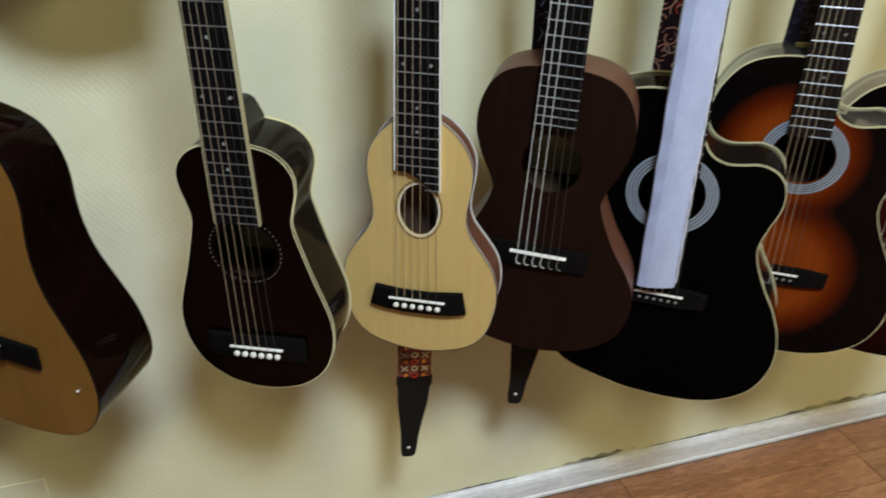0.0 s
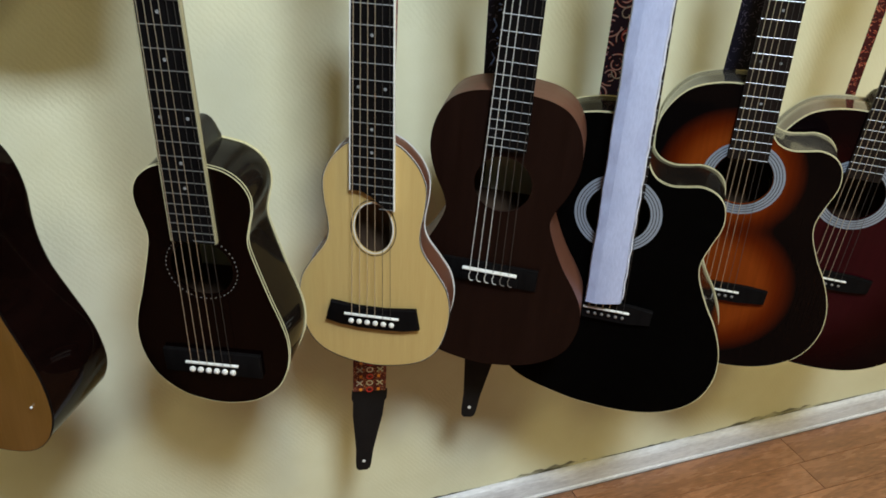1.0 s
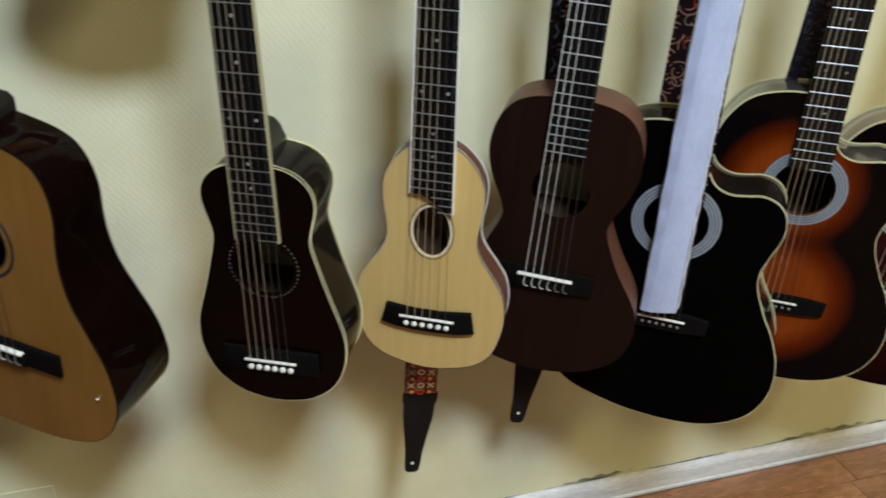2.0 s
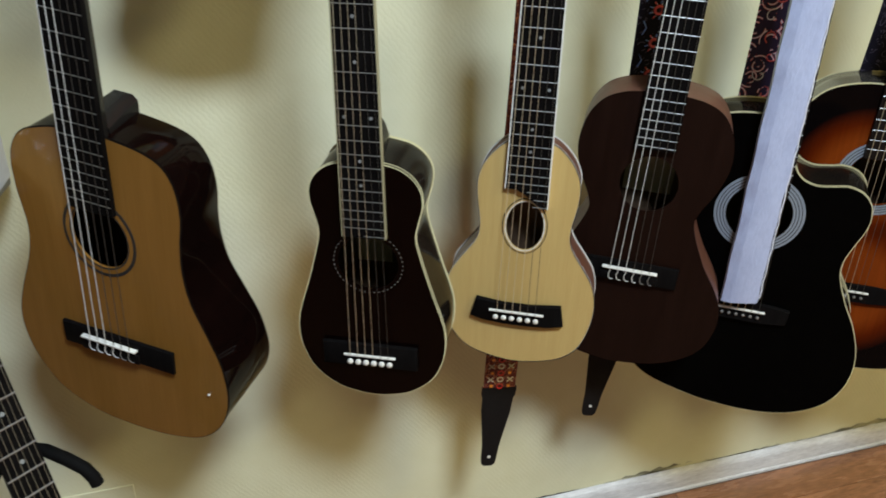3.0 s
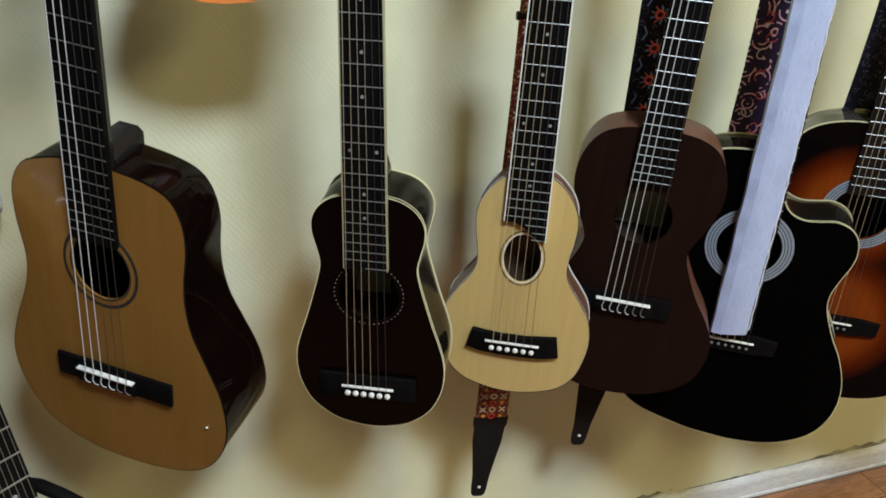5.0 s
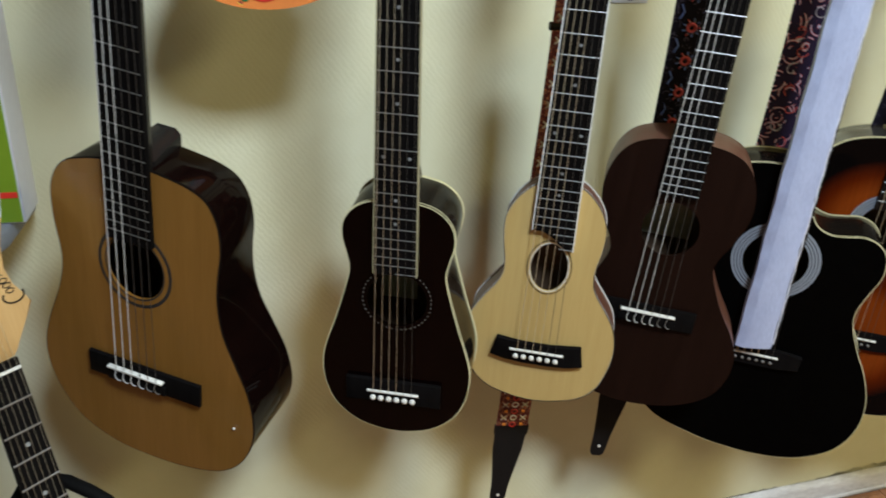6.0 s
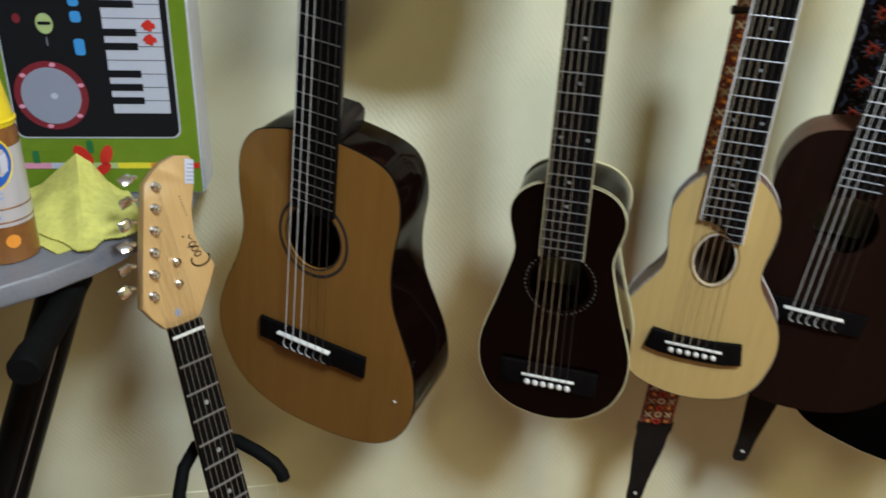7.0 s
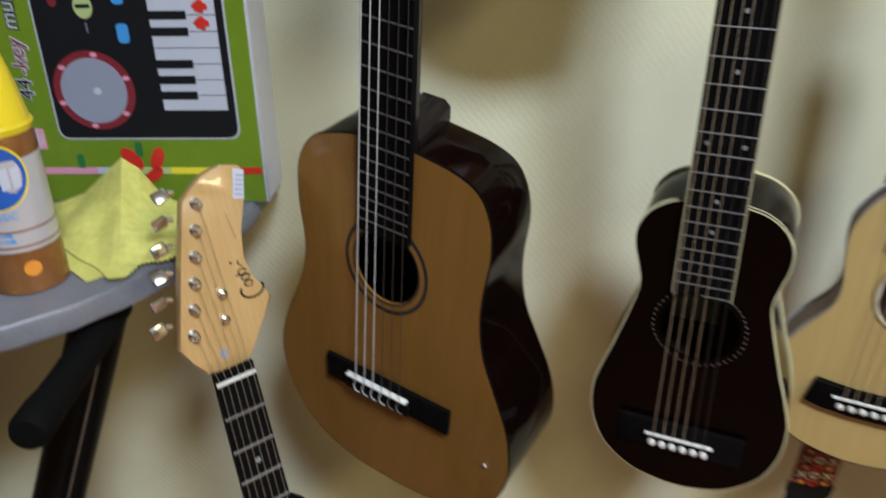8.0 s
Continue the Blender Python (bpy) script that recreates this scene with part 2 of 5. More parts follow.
PRINT_PINK = material("print_pink", (0.70, 0.30, 0.42), 0.35)
PRINT_ORANGE = material("print_orange", (0.80, 0.30, 0.04), 0.35)
PRINT_YELLOW = material("print_yellow", (0.80, 0.66, 0.04), 0.35)
PRINT_DARKGREEN = material("print_dark_green", (0.02, 0.15, 0.05), 0.35)
INK = material("black_ink", (0.015, 0.012, 0.01), 0.5)
CAN_YELLOW = material("yellow_plastic", (0.78, 0.60, 0.02), 0.3)
CAN_WHITE = material("white_tin", (0.54, 0.52, 0.54), 0.25, 0.2)
CAN_BROWN = mottled("brown_tin", (0.20, 0.075, 0.02), (0.29, 0.125, 0.04), 12.0, 0.25, metal=0.2)
CAN_BLUE = material("blue_tin", (0.02, 0.10, 0.42), 0.25)
UKE_PRINT = ribbon_material("floral_print", (0.75, 0.22, 0.04), ((0.8, 0.62, 0.05), (0.32, 0.04, 0.03)), 17.0)
RIBBON_RED = ribbon_material("red_ribbon", (0.10, 0.012, 0.015), ((0.55, 0.45, 0.38), (0.55, 0.16, 0.03)), 95.0)
RIBBON_PAISLEY = ribbon_material("paisley_ribbon", (0.018, 0.012, 0.035), ((0.60, 0.08, 0.09), (0.40, 0.38, 0.50)), 34.0)
RIBBON_DARK = ribbon_material("dark_ribbon", (0.006, 0.005, 0.010), ((0.022, 0.016, 0.035), (0.06, 0.05, 0.07)), 60.0)
RIBBON_ORANGE = ribbon_material("orange_ribbon", (0.05, 0.010, 0.010), ((0.62, 0.36, 0.20), (0.45, 0.05, 0.03)), 75.0)

# thin, well-rubbed lacquer: weak at a glance, so that the dark guitars stay deep
for lacquer in (BLACK_GLOSS, ROSEWOOD_GLOSS, BURST, RED_BURST, EBONY):
    lacquer.node_tree.nodes["Principled BSDF"].inputs["IOR"].default_value = 1.18
DARK_SIDE.node_tree.nodes["Principled BSDF"].inputs["IOR"].default_value = 1.28
for lacquer in (BURST, RED_BURST):
    lacquer.node_tree.nodes["Principled BSDF"].inputs["Specular IOR Level"].default_value = 0.2


# ---- mesh helpers ----
def thing(name, label, category, m=None, group="", kind=""):
    ob = new(name)
    ob.empty_display_size = 0.05
    if m is not None:
        ob.matrix_world = m
    return tagged(ob, label, category, group, kind)


def mesh_of(name, bm, mat, smooth=True):
    me = bpy.data.meshes.new(name)
    bmesh.ops.recalc_face_normals(bm, faces=bm.faces)
    bm.to_mesh(me)
    bm.free()
    for mm in (mat if isinstance(mat, (list, tuple)) else (mat,)):
        me.materials.append(mm)
    if smooth:
        me.shade_smooth()
        me.set_sharp_from_angle(angle=radians(38))
    return me


def part(name, bm, mat, parent=None, label="", m=None, smooth=True):
    """Links a bmesh as one mesh object under a thing or a part."""
    ob = new(name, mesh_of(name, bm, mat, smooth) if isinstance(bm, bmesh.types.BMesh) else bm)
    if parent is not None:
        ob.parent = parent
    if m is not None:
        ob.matrix_local = m
    if label:
        ob["label"] = label
    return ob


def box_bm(x0, x1, y0, y1, z0, z1, bevel=0.0, segments=2):
    bm = bmesh.new()
    bmesh.ops.create_cube(bm, size=1.0)
    for v in bm.verts:
        v.co = Vector(((x0 + x1) / 2 + v.co.x * (x1 - x0), (y0 + y1) / 2 + v.co.y * (y1 - y0), (z0 + z1) / 2 + v.co.z * (z1 - z0)))
    if bevel:
        bmesh.ops.bevel(bm, geom=bm.edges[:], offset=bevel, segments=segments, affect="EDGES", profile=0.5)
    return bm


def tube_bm(points, radius, sides=8, radii=None, cap=True):
    """A tube swept along points."""
    bm = bmesh.new()
    rings = []
    pts = [Vector(p) for p in points]
    for i, p in enumerate(pts):
        d = (pts[min(i + 1, len(pts) - 1)] - pts[max(i - 1, 0)]).normalized()
        a = d.orthogonal().normalized() if i == 0 else (rings_a - d * rings_a.dot(d)).normalized()
        rings_a = a
        b = d.cross(a)
        r = radii[i] if radii else radius
        rings.append([bm.verts.new(p + (a * math.cos(2 * math.pi * k / sides) + b * math.sin(2 * math.pi * k / sides)) * r) for k in range(sides)])
    for r0, r1 in zip(rings, rings[1:]):
        for k in range(sides):
            bm.faces.new((r0[k], r0[(k + 1) % sides], r1[(k + 1) % sides], r1[k]))
    if cap:
        bm.faces.new(rings[0][::-1])
        bm.faces.new(rings[-1])
    return bm


def lathe_bm(profile, sides=32):
    """Revolves (radius, height) rows about z."""
    bm = bmesh.new()
    rings = []
    for r, z in profile:
        rings.append([bm.verts.new((max(r, 1e-5) * math.cos(2 * math.pi * k / sides), max(r, 1e-5) * math.sin(2 * math.pi * k / sides), z)) for k in range(sides)])
    for r0, r1 in zip(rings, rings[1:]):
        for k in range(sides):
            bm.faces.new((r0[k], r0[(k + 1) % sides], r1[(k + 1) % sides], r1[k]))
    bm.faces.new(rings[0][::-1])
    bm.faces.new(rings[-1])
    return bm


def spline(points, steps=8):
    """A closed Catmull-Rom curve through 2D points."""
    out, n = [], len(points)
    for i in range(n):
        p0, p1, p2, p3 = (Vector(points[(i + k) % n]) for k in (-1, 0, 1, 2))
        for s in range(steps):
            t = s / steps
            out.append(0.5 * ((2 * p1) + (p2 - p0) * t + (2 * p0 - 5 * p1 + 4 * p2 - p3) * t * t + (3 * p1 - p0 - 3 * p2 + p3) * t ** 3))
    return [(p.x, p.y) for p in out]


def prism_bm(outline, y0, y1, bevel=0.0):
    """An outline in the x-z plane, given depth from y0 to y1."""
    bm = bmesh.new()
    a = [bm.verts.new((x, y0, z)) for x, z in outline]
    b = [bm.verts.new((x, y1, z)) for x, z in outline]
    n = len(outline)
    fa = bm.faces.new(a)
    fb = bm.faces.new(b[::-1])
    for i in range(n):
        bm.faces.new((a[i], b[i], b[(i + 1) % n], a[(i + 1) % n]))
    if bevel:
        edges = list(fa.edges) + list(fb.edges)
        bmesh.ops.bevel(bm, geom=edges, offset=bevel, segments=2, affect="EDGES", profile=0.5)
    if n > 4:
        bmesh.ops.triangulate(bm, faces=[f for f in bm.faces if len(f.verts) > 4])
    return bm


def ellipse(cx, cz, rx, rz, n=48):
    return [(cx + rx * math.cos(2 * math.pi * k / n), cz + rz * math.sin(2 * math.pi * k / n)) for k in range(n)]


def ring_bm(inner, outer, y0, y1):
    """A flat ring between two outlines of equal count, from y0 (front) to y1."""
    bm = bmesh.new()
    n = len(inner)
    rows = [[bm.verts.new((x, y, z)) for x, z in o] for o, y in ((inner, y1), (inner, y0), (outer, y0), (outer, y1))]
    for r0, r1 in zip(rows, rows[1:]):
        for k in range(n):
            bm.faces.new((r0[k], r0[(k + 1) % n], r1[(k + 1) % n], r1[k]))
    return bm


def plate_bm(outline, hole, y0, y1):
    """A plate with a real hole: front, back, rim of the hole."""
    bm = bmesh.new()
    for y in (y0, y1):
        edges = []
        for loop in (outline, hole):
            vs = [bm.verts.new((x, y, z)) for x, z in loop]
            edges += [bm.edges.new((vs[i], vs[(i + 1) % len(vs)])) for i in range(len(vs))]
            if loop is hole:
                rim = vs
        bmesh.ops.triangle_fill(bm, use_beauty=True, use_dissolve=False, edges=edges)
        if y == y0:
            front = rim
    n = len(hole)
    for i in range(n):
        bm.faces.new((front[i], front[(i + 1) % n], rim[(i + 1) % n], rim[i]))
    return bm


def band_bm(outline, out, y0, y1):
    """A thin band laid round the rim of an outline."""
    bm = bmesh.new()
    n = len(outline)
    rows = [[], [], [], []]
    for i in range(n):
        p, a, c = Vector(outline[i]), Vector(outline[i - 1]), Vector(outline[(i + 1) % n])
        d = (c - a).normalized()
        nrm = Vector((d.y, -d.x))
        for row, (k, y) in zip(rows, ((-0.0012, y0), (out, y0), (out, y1), (-0.0012, y1))):
            q = p + nrm * k
            row.append(bm.verts.new((q.x, y, q.y)))
    for r0, r1 in zip(rows, rows[1:]):
        for k in range(n):
            bm.faces.new((r0[k], r0[(k + 1) % n], r1[(k + 1) % n], r1[k]))
    return bm


def inset_ring(outline, inset, width):
    """A thin inlaid line that follows an outline a little inside it."""
    rows = []
    n = len(outline)
    for k in (inset + width, inset):
        row = []
        for i in range(n):
            p, a, c = Vector(outline[i]), Vector(outline[i - 1]), Vector(outline[(i + 1) % n])
            d = (c - a).normalized()
            row.append((p.x - d.y * k, p.y + d.x * k))
        rows.append(row)
    return ring_bm(rows[0], rows[1], -0.0003, 0.001)


def scuff_material():
    """Thin dirt rubbed along the wall: patchy, with the wall showing through."""
    m = material("rubbed_dirt", (0.055, 0.045, 0.028), 0.8)
    b = m.node_tree.nodes["Principled BSDF"]
    n = node(m, "ShaderNodeTexNoise", Scale=9.0, Detail=5.0)
    link(m, coords(m, (1.0, 1.0, 6.0)), n.inputs["Vector"])
    r = node(m, "ShaderNodeMapRange")
    r.inputs["From Min"].default_value, r.inputs["From Max"].default_value = 0.34, 0.60
    r.inputs["To Min"].default_value, r.inputs["To Max"].default_value = 0.0, 0.85
    link(m, n.outputs["Fac"], r.inputs["Value"])
    link(m, r.outputs["Result"], b.inputs["Alpha"])
    return m


SCUFF = scuff_material()
# ---- the room ----
def structure(name, bm, mat, label, smooth=False):
    return tagged(part(name, bm, mat, smooth=smooth), label, name.split("_")[0], kind="structure")


X0, X1, Y0 = -2.3, 3.6, -2.6
structure("wall_north", box_bm(X0 - 0.12, X1 + 0.12, WALL_Y, WALL_Y + 0.12, -0.1, CEILING_Z + 0.1), WALLPAPER, "cream wallpapered wall with embossed diagonal relief")
# south and west walls are unseen; their brown only shapes the reflected light
structure("wall_south", box_bm(X0 - 0.12, X1 + 0.12, Y0 - 0.12, Y0, -0.1, CEILING_Z + 0.1), UNSEEN_BROWN, "unseen plain wall behind the shop floor, brown to dim reflections")
structure("wall_west", box_bm(X0 - 0.12, X0, Y0, WALL_Y, -0.1, CEILING_Z + 0.1), UNSEEN_BROWN, "unseen plain end wall, brown to dim reflections")
structure("wall_east", box_bm(X1, X1 + 0.12, Y0, WALL_Y, -0.1, CEILING_Z + 0.1), WALLPAPER, "plain cream wallpapered end wall")
structure("ceiling", box_bm(X0, X1, Y0, WALL_Y, CEILING_Z, CEILING_Z + 0.1), CEILING_PAINT, "plain white painted ceiling")
FLOOR = structure("floor", box_bm(X0, X1, Y0, WALL_Y, -0.1, -0.004), JOINT, "reddish brown laminate plank floor")


def baseboard():
    """Skirting with a flat foot, a step and a rounded top, run along the wall."""
    bm = bmesh.new()
    y = WALL_Y
    prof = [(y, 0.0), (y - 0.024, 0.0), (y - 0.0235, 0.006), (y - 0.020, 0.009), (y - 0.0185, 0.030), (y - 0.016, 0.044), (y - 0.012, 0.051), (y - 0.006, 0.055), (y, 0.056)]
    rows = [[bm.verts.new((x, a, b)) for a, b in prof] for x in (X0, -0.3, 0.9, 2.1, X1)]
    for r0, r1 in zip(rows, rows[1:]):
        for k in range(len(prof) - 1):
            bm.faces.new((r0[k], r0[k + 1], r1[k + 1], r1[k]))
    board = structure("baseboard", bm, PAINT_WHITE, "scuffed white painted skirting board along the wall", smooth=False)
    for x0, x1, z0, z1 in ((0.35, 1.25, 0.0555, 0.060), (1.15, 2.3, 0.0555, 0.0605), (0.62, 0.93, 0.054, 0.072), (1.22, 1.62, 0.054, 0.074), (0.95, 1.20, 0.054, 0.062), (0.30, 0.58, 0.055, 0.061), (1.75, 2.1, 0.052, 0.066)):
        n = 24
        bm = bmesh.new()
        rows = [[bm.verts.new((x0 + (x1 - x0) * k / n, WALL_Y - 0.0012, z)) for k in range(n + 1)] for z in (z0, 0)]
        for k, (lo, hi) in enumerate(zip(*rows)):
            hi.co.z = z0 + (z1 - z0) * (0.25 + 0.75 * math.sin(math.pi * k / n)) * (0.8 + 0.25 * math.sin(k * 1.9))
        for k in range(n):
            bm.faces.new((rows[0][k], rows[0][k + 1], rows[1][k + 1], rows[1][k]))
        part("scuff_mark", bm, SCUFF, board, "dark rubbed dirt above the skirting", smooth=False)
    return board


baseboard()
structure("wall_hatch", box_bm(-0.86, -0.392, WALL_Y - 0.003, WALL_Y, 0.08, 0.322, 0.001, 1), WALLPAPER, "papered hatch set flush in the wall")

# fixtures out of view; the second one is made up to carry the fill
for i, (x, y, sx, sy, watts, colour, turn) in enumerate(LAMPS):
    lamp = thing("ceiling_lamp", "unseen white square ceiling lamp with a glowing diffuser", "lamp", pose(x, y, CEILING_Z, 0, 0, turn), "ceiling lamps")
    part("housing", box_bm(-sx / 2 - 0.04, sx / 2 + 0.04, -sy / 2 - 0.03, sy / 2 + 0.03, -0.05, 0.0, 0.008), LAMP_BODY, lamp)
    part("diffuser", box_bm(-sx / 2, sx / 2, -sy / 2, sy / 2, -0.068, -0.05, 0.006), LAMP_GLOW, lamp, "glowing white diffuser")


# ---- guitars ----
def placed(at, yaw, lean, roll, back=0.009):
    """The pose of a hanging guitar: x across, y into the wall, z up the neck; its saddle stands at the place given."""
    y, l, r = (radians(a) for a in (yaw, lean, roll))
    right, front, up = Vector((math.cos(y), math.sin(y), 0)), Vector((math.sin(y), -math.cos(y), 0)), Vector((0, 0, 1))
    up2, front2 = up * math.cos(l) + front * math.sin(l), front * math.cos(l) - up * math.sin(l)
    right3, up3 = right * math.cos(r) - up2 * math.sin(r), up2 * math.cos(r) + right * math.sin(r)
    m = Matrix((right3, -front2, up3)).transposed().to_4x4()
    m.translation = Vector(at) - front2 * back
    return m


def mirrored(points):
    """Right-hand control points from top to bottom, and the same mirrored back up."""
    return list(points) + [(-x, z) for x, z in points[-2:0:-1]]


def mm(points):
    return [(x / 1000, z / 1000) for x, z in points]


def body_parts(g, outline, hole, depth, top_mat, side_mat, bind_mat, bind, back_bind=None, taper=0.0, rim=0.0003):
    n = len(outline)
    cx = sum(p[0] for p in outline) / n
    cz = sum(p[1] for p in outline) / n
    bm = bmesh.new()
    rows = []
    for y, k in ((0.0015, 1.0), (depth * 0.5, 1.0), (depth - 0.004, 1.0), (depth - 0.001, 0.994), (depth, 0.985)):
        rows.append([bm.verts.new((cx + (x - cx) * k, y * (1 - taper * (z - cz)), cz + (z - cz) * k)) for x, z in outline])
    for r0, r1 in zip(rows, rows[1:]):
        for i in range(n):
            bm.faces.new((r0[i], r0[(i + 1) % n], r1[(i + 1) % n], r1[i]))
    bmesh.ops.triangle_fill(bm, use_beauty=True, edges=[bm.edges.get((rows[-1][i], rows[-1][(i + 1) % n])) for i in range(n)])
    part("back_and_sides", bm, side_mat, g)
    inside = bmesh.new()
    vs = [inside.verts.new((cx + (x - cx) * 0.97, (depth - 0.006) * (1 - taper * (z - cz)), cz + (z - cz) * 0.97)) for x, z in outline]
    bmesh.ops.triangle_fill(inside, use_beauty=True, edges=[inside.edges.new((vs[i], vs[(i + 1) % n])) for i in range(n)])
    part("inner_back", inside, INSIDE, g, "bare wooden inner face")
    part("top", plate_bm(outline, hole, 0.0, 0.003), top_mat, g, smooth=False)
    if bind:
        part("binding", band_bm(outline, 0.0004, rim, bind), bind_mat, g)
    if back_bind:
        bm = band_bm(outline, 0.0004, depth - back_bind - 0.003, depth - 0.002)
        for v in bm.verts:
            v.co.y *= 1 - taper * (v.co.z - cz)
        part("back_binding", bm, bind_mat, g)



def neck_parts(g, length, join, end, w_end, w_nut, board_mat, neck_mat, frets, edge_mat=None, dots=(), end_slant=0.0, depth=0.09, heel=0.05, saddle_z=0.0, blocky=False):
    top = saddle_z + length
    half = lambda z: (w_end + (w_nut - w_end) * (z - end) / (top - end)) / 2
    if end_slant:
        s = end_slant
        foot = [(-w_end / 2, end + s), (-w_end / 4, end + s * 0.98), (-0.001, end + s * 0.72), (w_end * 0.16, end + s * 0.34), (w_end * 0.34, end + s * 0.06), (w_end / 2, end)]
    else:
        foot = [(-w_end / 2, end), (w_end / 2, end)]
    board = part("fretboard", prism_bm(foot + [(w_nut / 2, top), (-w_nut / 2, top)], -0.0075, -0.0002), board_mat, g)
    if edge_mat:
        for s in (-1, 1):
            z0 = end + (end_slant if s < 0 else 0)
            a, b = s * (half(z0) + 0.0006), s * (w_nut / 2 + 0.0006)
            part("edge_binding", prism_bm([(a - 0.0008, z0), (a + 0.0008, z0), (b + 0.0008, top), (b - 0.0008, top)], -0.0079, -0.0004), edge_mat, board)
    for n in range(1, frets + 1):
        z = saddle_z + length * 2 ** (-n / 12)
        if z > end + end_slant + 0.003:
            x0 = -half(z) + 0.0004
        elif z > end + 0.001:
            x0 = 0.0 if z > end + end_slant * 0.5 else w_end * 0.17
        else:
            continue
        part("fret", tube_bm([(x0, -0.0077, z), (half(z) - 0.0004, -0.0077, z)], 0.0007, 5), FRET_METAL, board)
    for n, xs in dots:
        z = saddle_z + length * (2 ** (-n / 12) + 2 ** (-(n - 1) / 12)) / 2
        for x in xs:
            part("dot", prism_bm(ellipse(x * half(z), z, 0.0022, 0.0022, 14), -0.0080, -0.0070), PEARL, board)
    # neck with a rounded back
    bm = bmesh.new()
    rows = []
    for z in (join - 0.012, join + 0.03, (join + top) / 2, top - 0.02, top):
        w = half(z) - 0.0004
        d = 0.021 - 0.005 * (z - join) / (top - join)
        rows.append([bm.verts.new((w * math.cos(math.pi * k / 10), -0.0002 + d * math.sin(math.pi * k / 10) ** 0.8, z)) for k in range(11)])
    for r0, r1 in zip(rows, rows[1:]):
        for k in range(10):
            bm.faces.new((r0[k], r0[k + 1], r1[k + 1], r1[k]))
        bm.faces.new((r0[10], r0[0], r1[0], r1[10]))
    part("neck", bm, neck_mat, g)
    if heel:
        bm = bmesh.new()
        rows = []
        for k in range(9):
            t = k / 8
            y = 0.012 + (depth * 0.86 - 0.012) * t
            w = 0.024 * (1 - 0.25 * t)
            h = heel * (1.0 - 0.10 * t) * (0.6 if k == 8 else 1.0)
            ring = [(w * math.cos(a), h * math.sin(a) ** 0.7) for a in [math.pi * j / 10 for j in range(11)]]
            if blocky:
                # a faceted foot that flares towards a flat cap
                h, w = heel * (0.75 + 0.45 * t), 0.025 - 0.006 * t
                ring = [(w, 0), (w, h * 0.3), (w, h * 0.55), (w * 0.97, h * 0.78), (w * 0.62, h), (0, h), (-w * 0.62, h), (-w * 0.97, h * 0.78), (-w, h * 0.55), (-w, h * 0.3), (-w, 0)]
            rows.append([bm.verts.new((a, y, join - 0.004 + b)) for a, b in ring])
        for r0, r1 in zip(rows, rows[1:]):
            for j in range(10):
                bm.faces.new((r0[j], r0[j + 1], r1[j + 1], r1[j]))
        bm.faces.new(rows[0])
        bm.faces.new(rows[-1][::-1])
        part("heel", bm, neck_mat, g)
    part("nut", box_bm(-w_nut / 2, w_nut / 2, -0.0095, 0.0, top, top + 0.005, 0.0008), BONE, g)
    head = part("headstock", prism_bm([(-w_nut / 2, 0), (w_nut / 2, 0), (0.033, 0.03), (0.036, 0.165), (0.012, 0.178), (-0.012, 0.178), (-0.036, 0.165), (-0.033, 0.03)], 0.0, 0.015, 0.0015), neck_mat, g, m=Matrix.Translation((0, -0.001, top + 0.005)) @ pose(0, 0, 0, -12))
    for s in (-1, 1):
        for k in range(3):
            tuner = part("tuner", tube_bm([(s * 0.024, -0.008, 0.045 + 0.042 * k), (s * 0.024, 0.004, 0.045 + 0.042 * k)], 0.003, 8), CHROME, head)
            tuner.name = "tuner"
    return half, top


def string_parts(g, half_saddle, half_nut, saddle_z, top, kinds, radius=0.0006):
    for k, mat in enumerate(kinds):
        f = k / (len(kinds) - 1) * 2 - 1
        r = radius * (1.25 - 0.35 * (f + 1) / 2)
        part("string", tube_bm([(f * half_saddle, -0.0118, saddle_z), (f * half_nut, -0.0100, top)], r, 5), mat, g)


def pin_mesh():
    bm = lathe_bm([(0.0, 0.0), (0.0030, 0.0), (0.0038, 0.0015), (0.0036, 0.0034), (0.0022, 0.0046), (0.0, 0.005)], 12)
    bmesh.ops.rotate(bm, verts=bm.verts, cent=(0, 0, 0), matrix=Matrix.Rotation(radians(90), 3, "X"))
    return mesh_of("bridge_pin", bm, BONE)


PIN = pin_mesh()
DARK_PIN = PIN.copy()
DARK_PIN.materials.clear()
DARK_PIN.materials.append(DIM_PEARL)


def pinned_bridge(g, outline, mat, half_saddle, saddle_z=0.0, pins=6, pin_dz=-0.011, spread=0.0255, pin_scale=1.0, height=0.008, pin=None):
    bridge = part("bridge", prism_bm(outline, -height, -0.0002, 0.0015), mat, g)
    part("saddle", prism_bm([(-half_saddle, saddle_z - 0.0014), (half_saddle, saddle_z - 0.0014), (half_saddle, saddle_z + 0.0014), (-half_saddle, saddle_z + 0.0014)], -height - 0.0035, -height + 0.001, 0.0006), BONE, bridge)
    for k in range(pins):
        x = spread * (k / (pins - 1) * 2 - 1)
        part("bridge_pin", pin or PIN, None, bridge, m=Matrix.Translation((x, -height + 0.0004, saddle_z + pin_dz)) @ Matrix.Scale(pin_scale, 4))


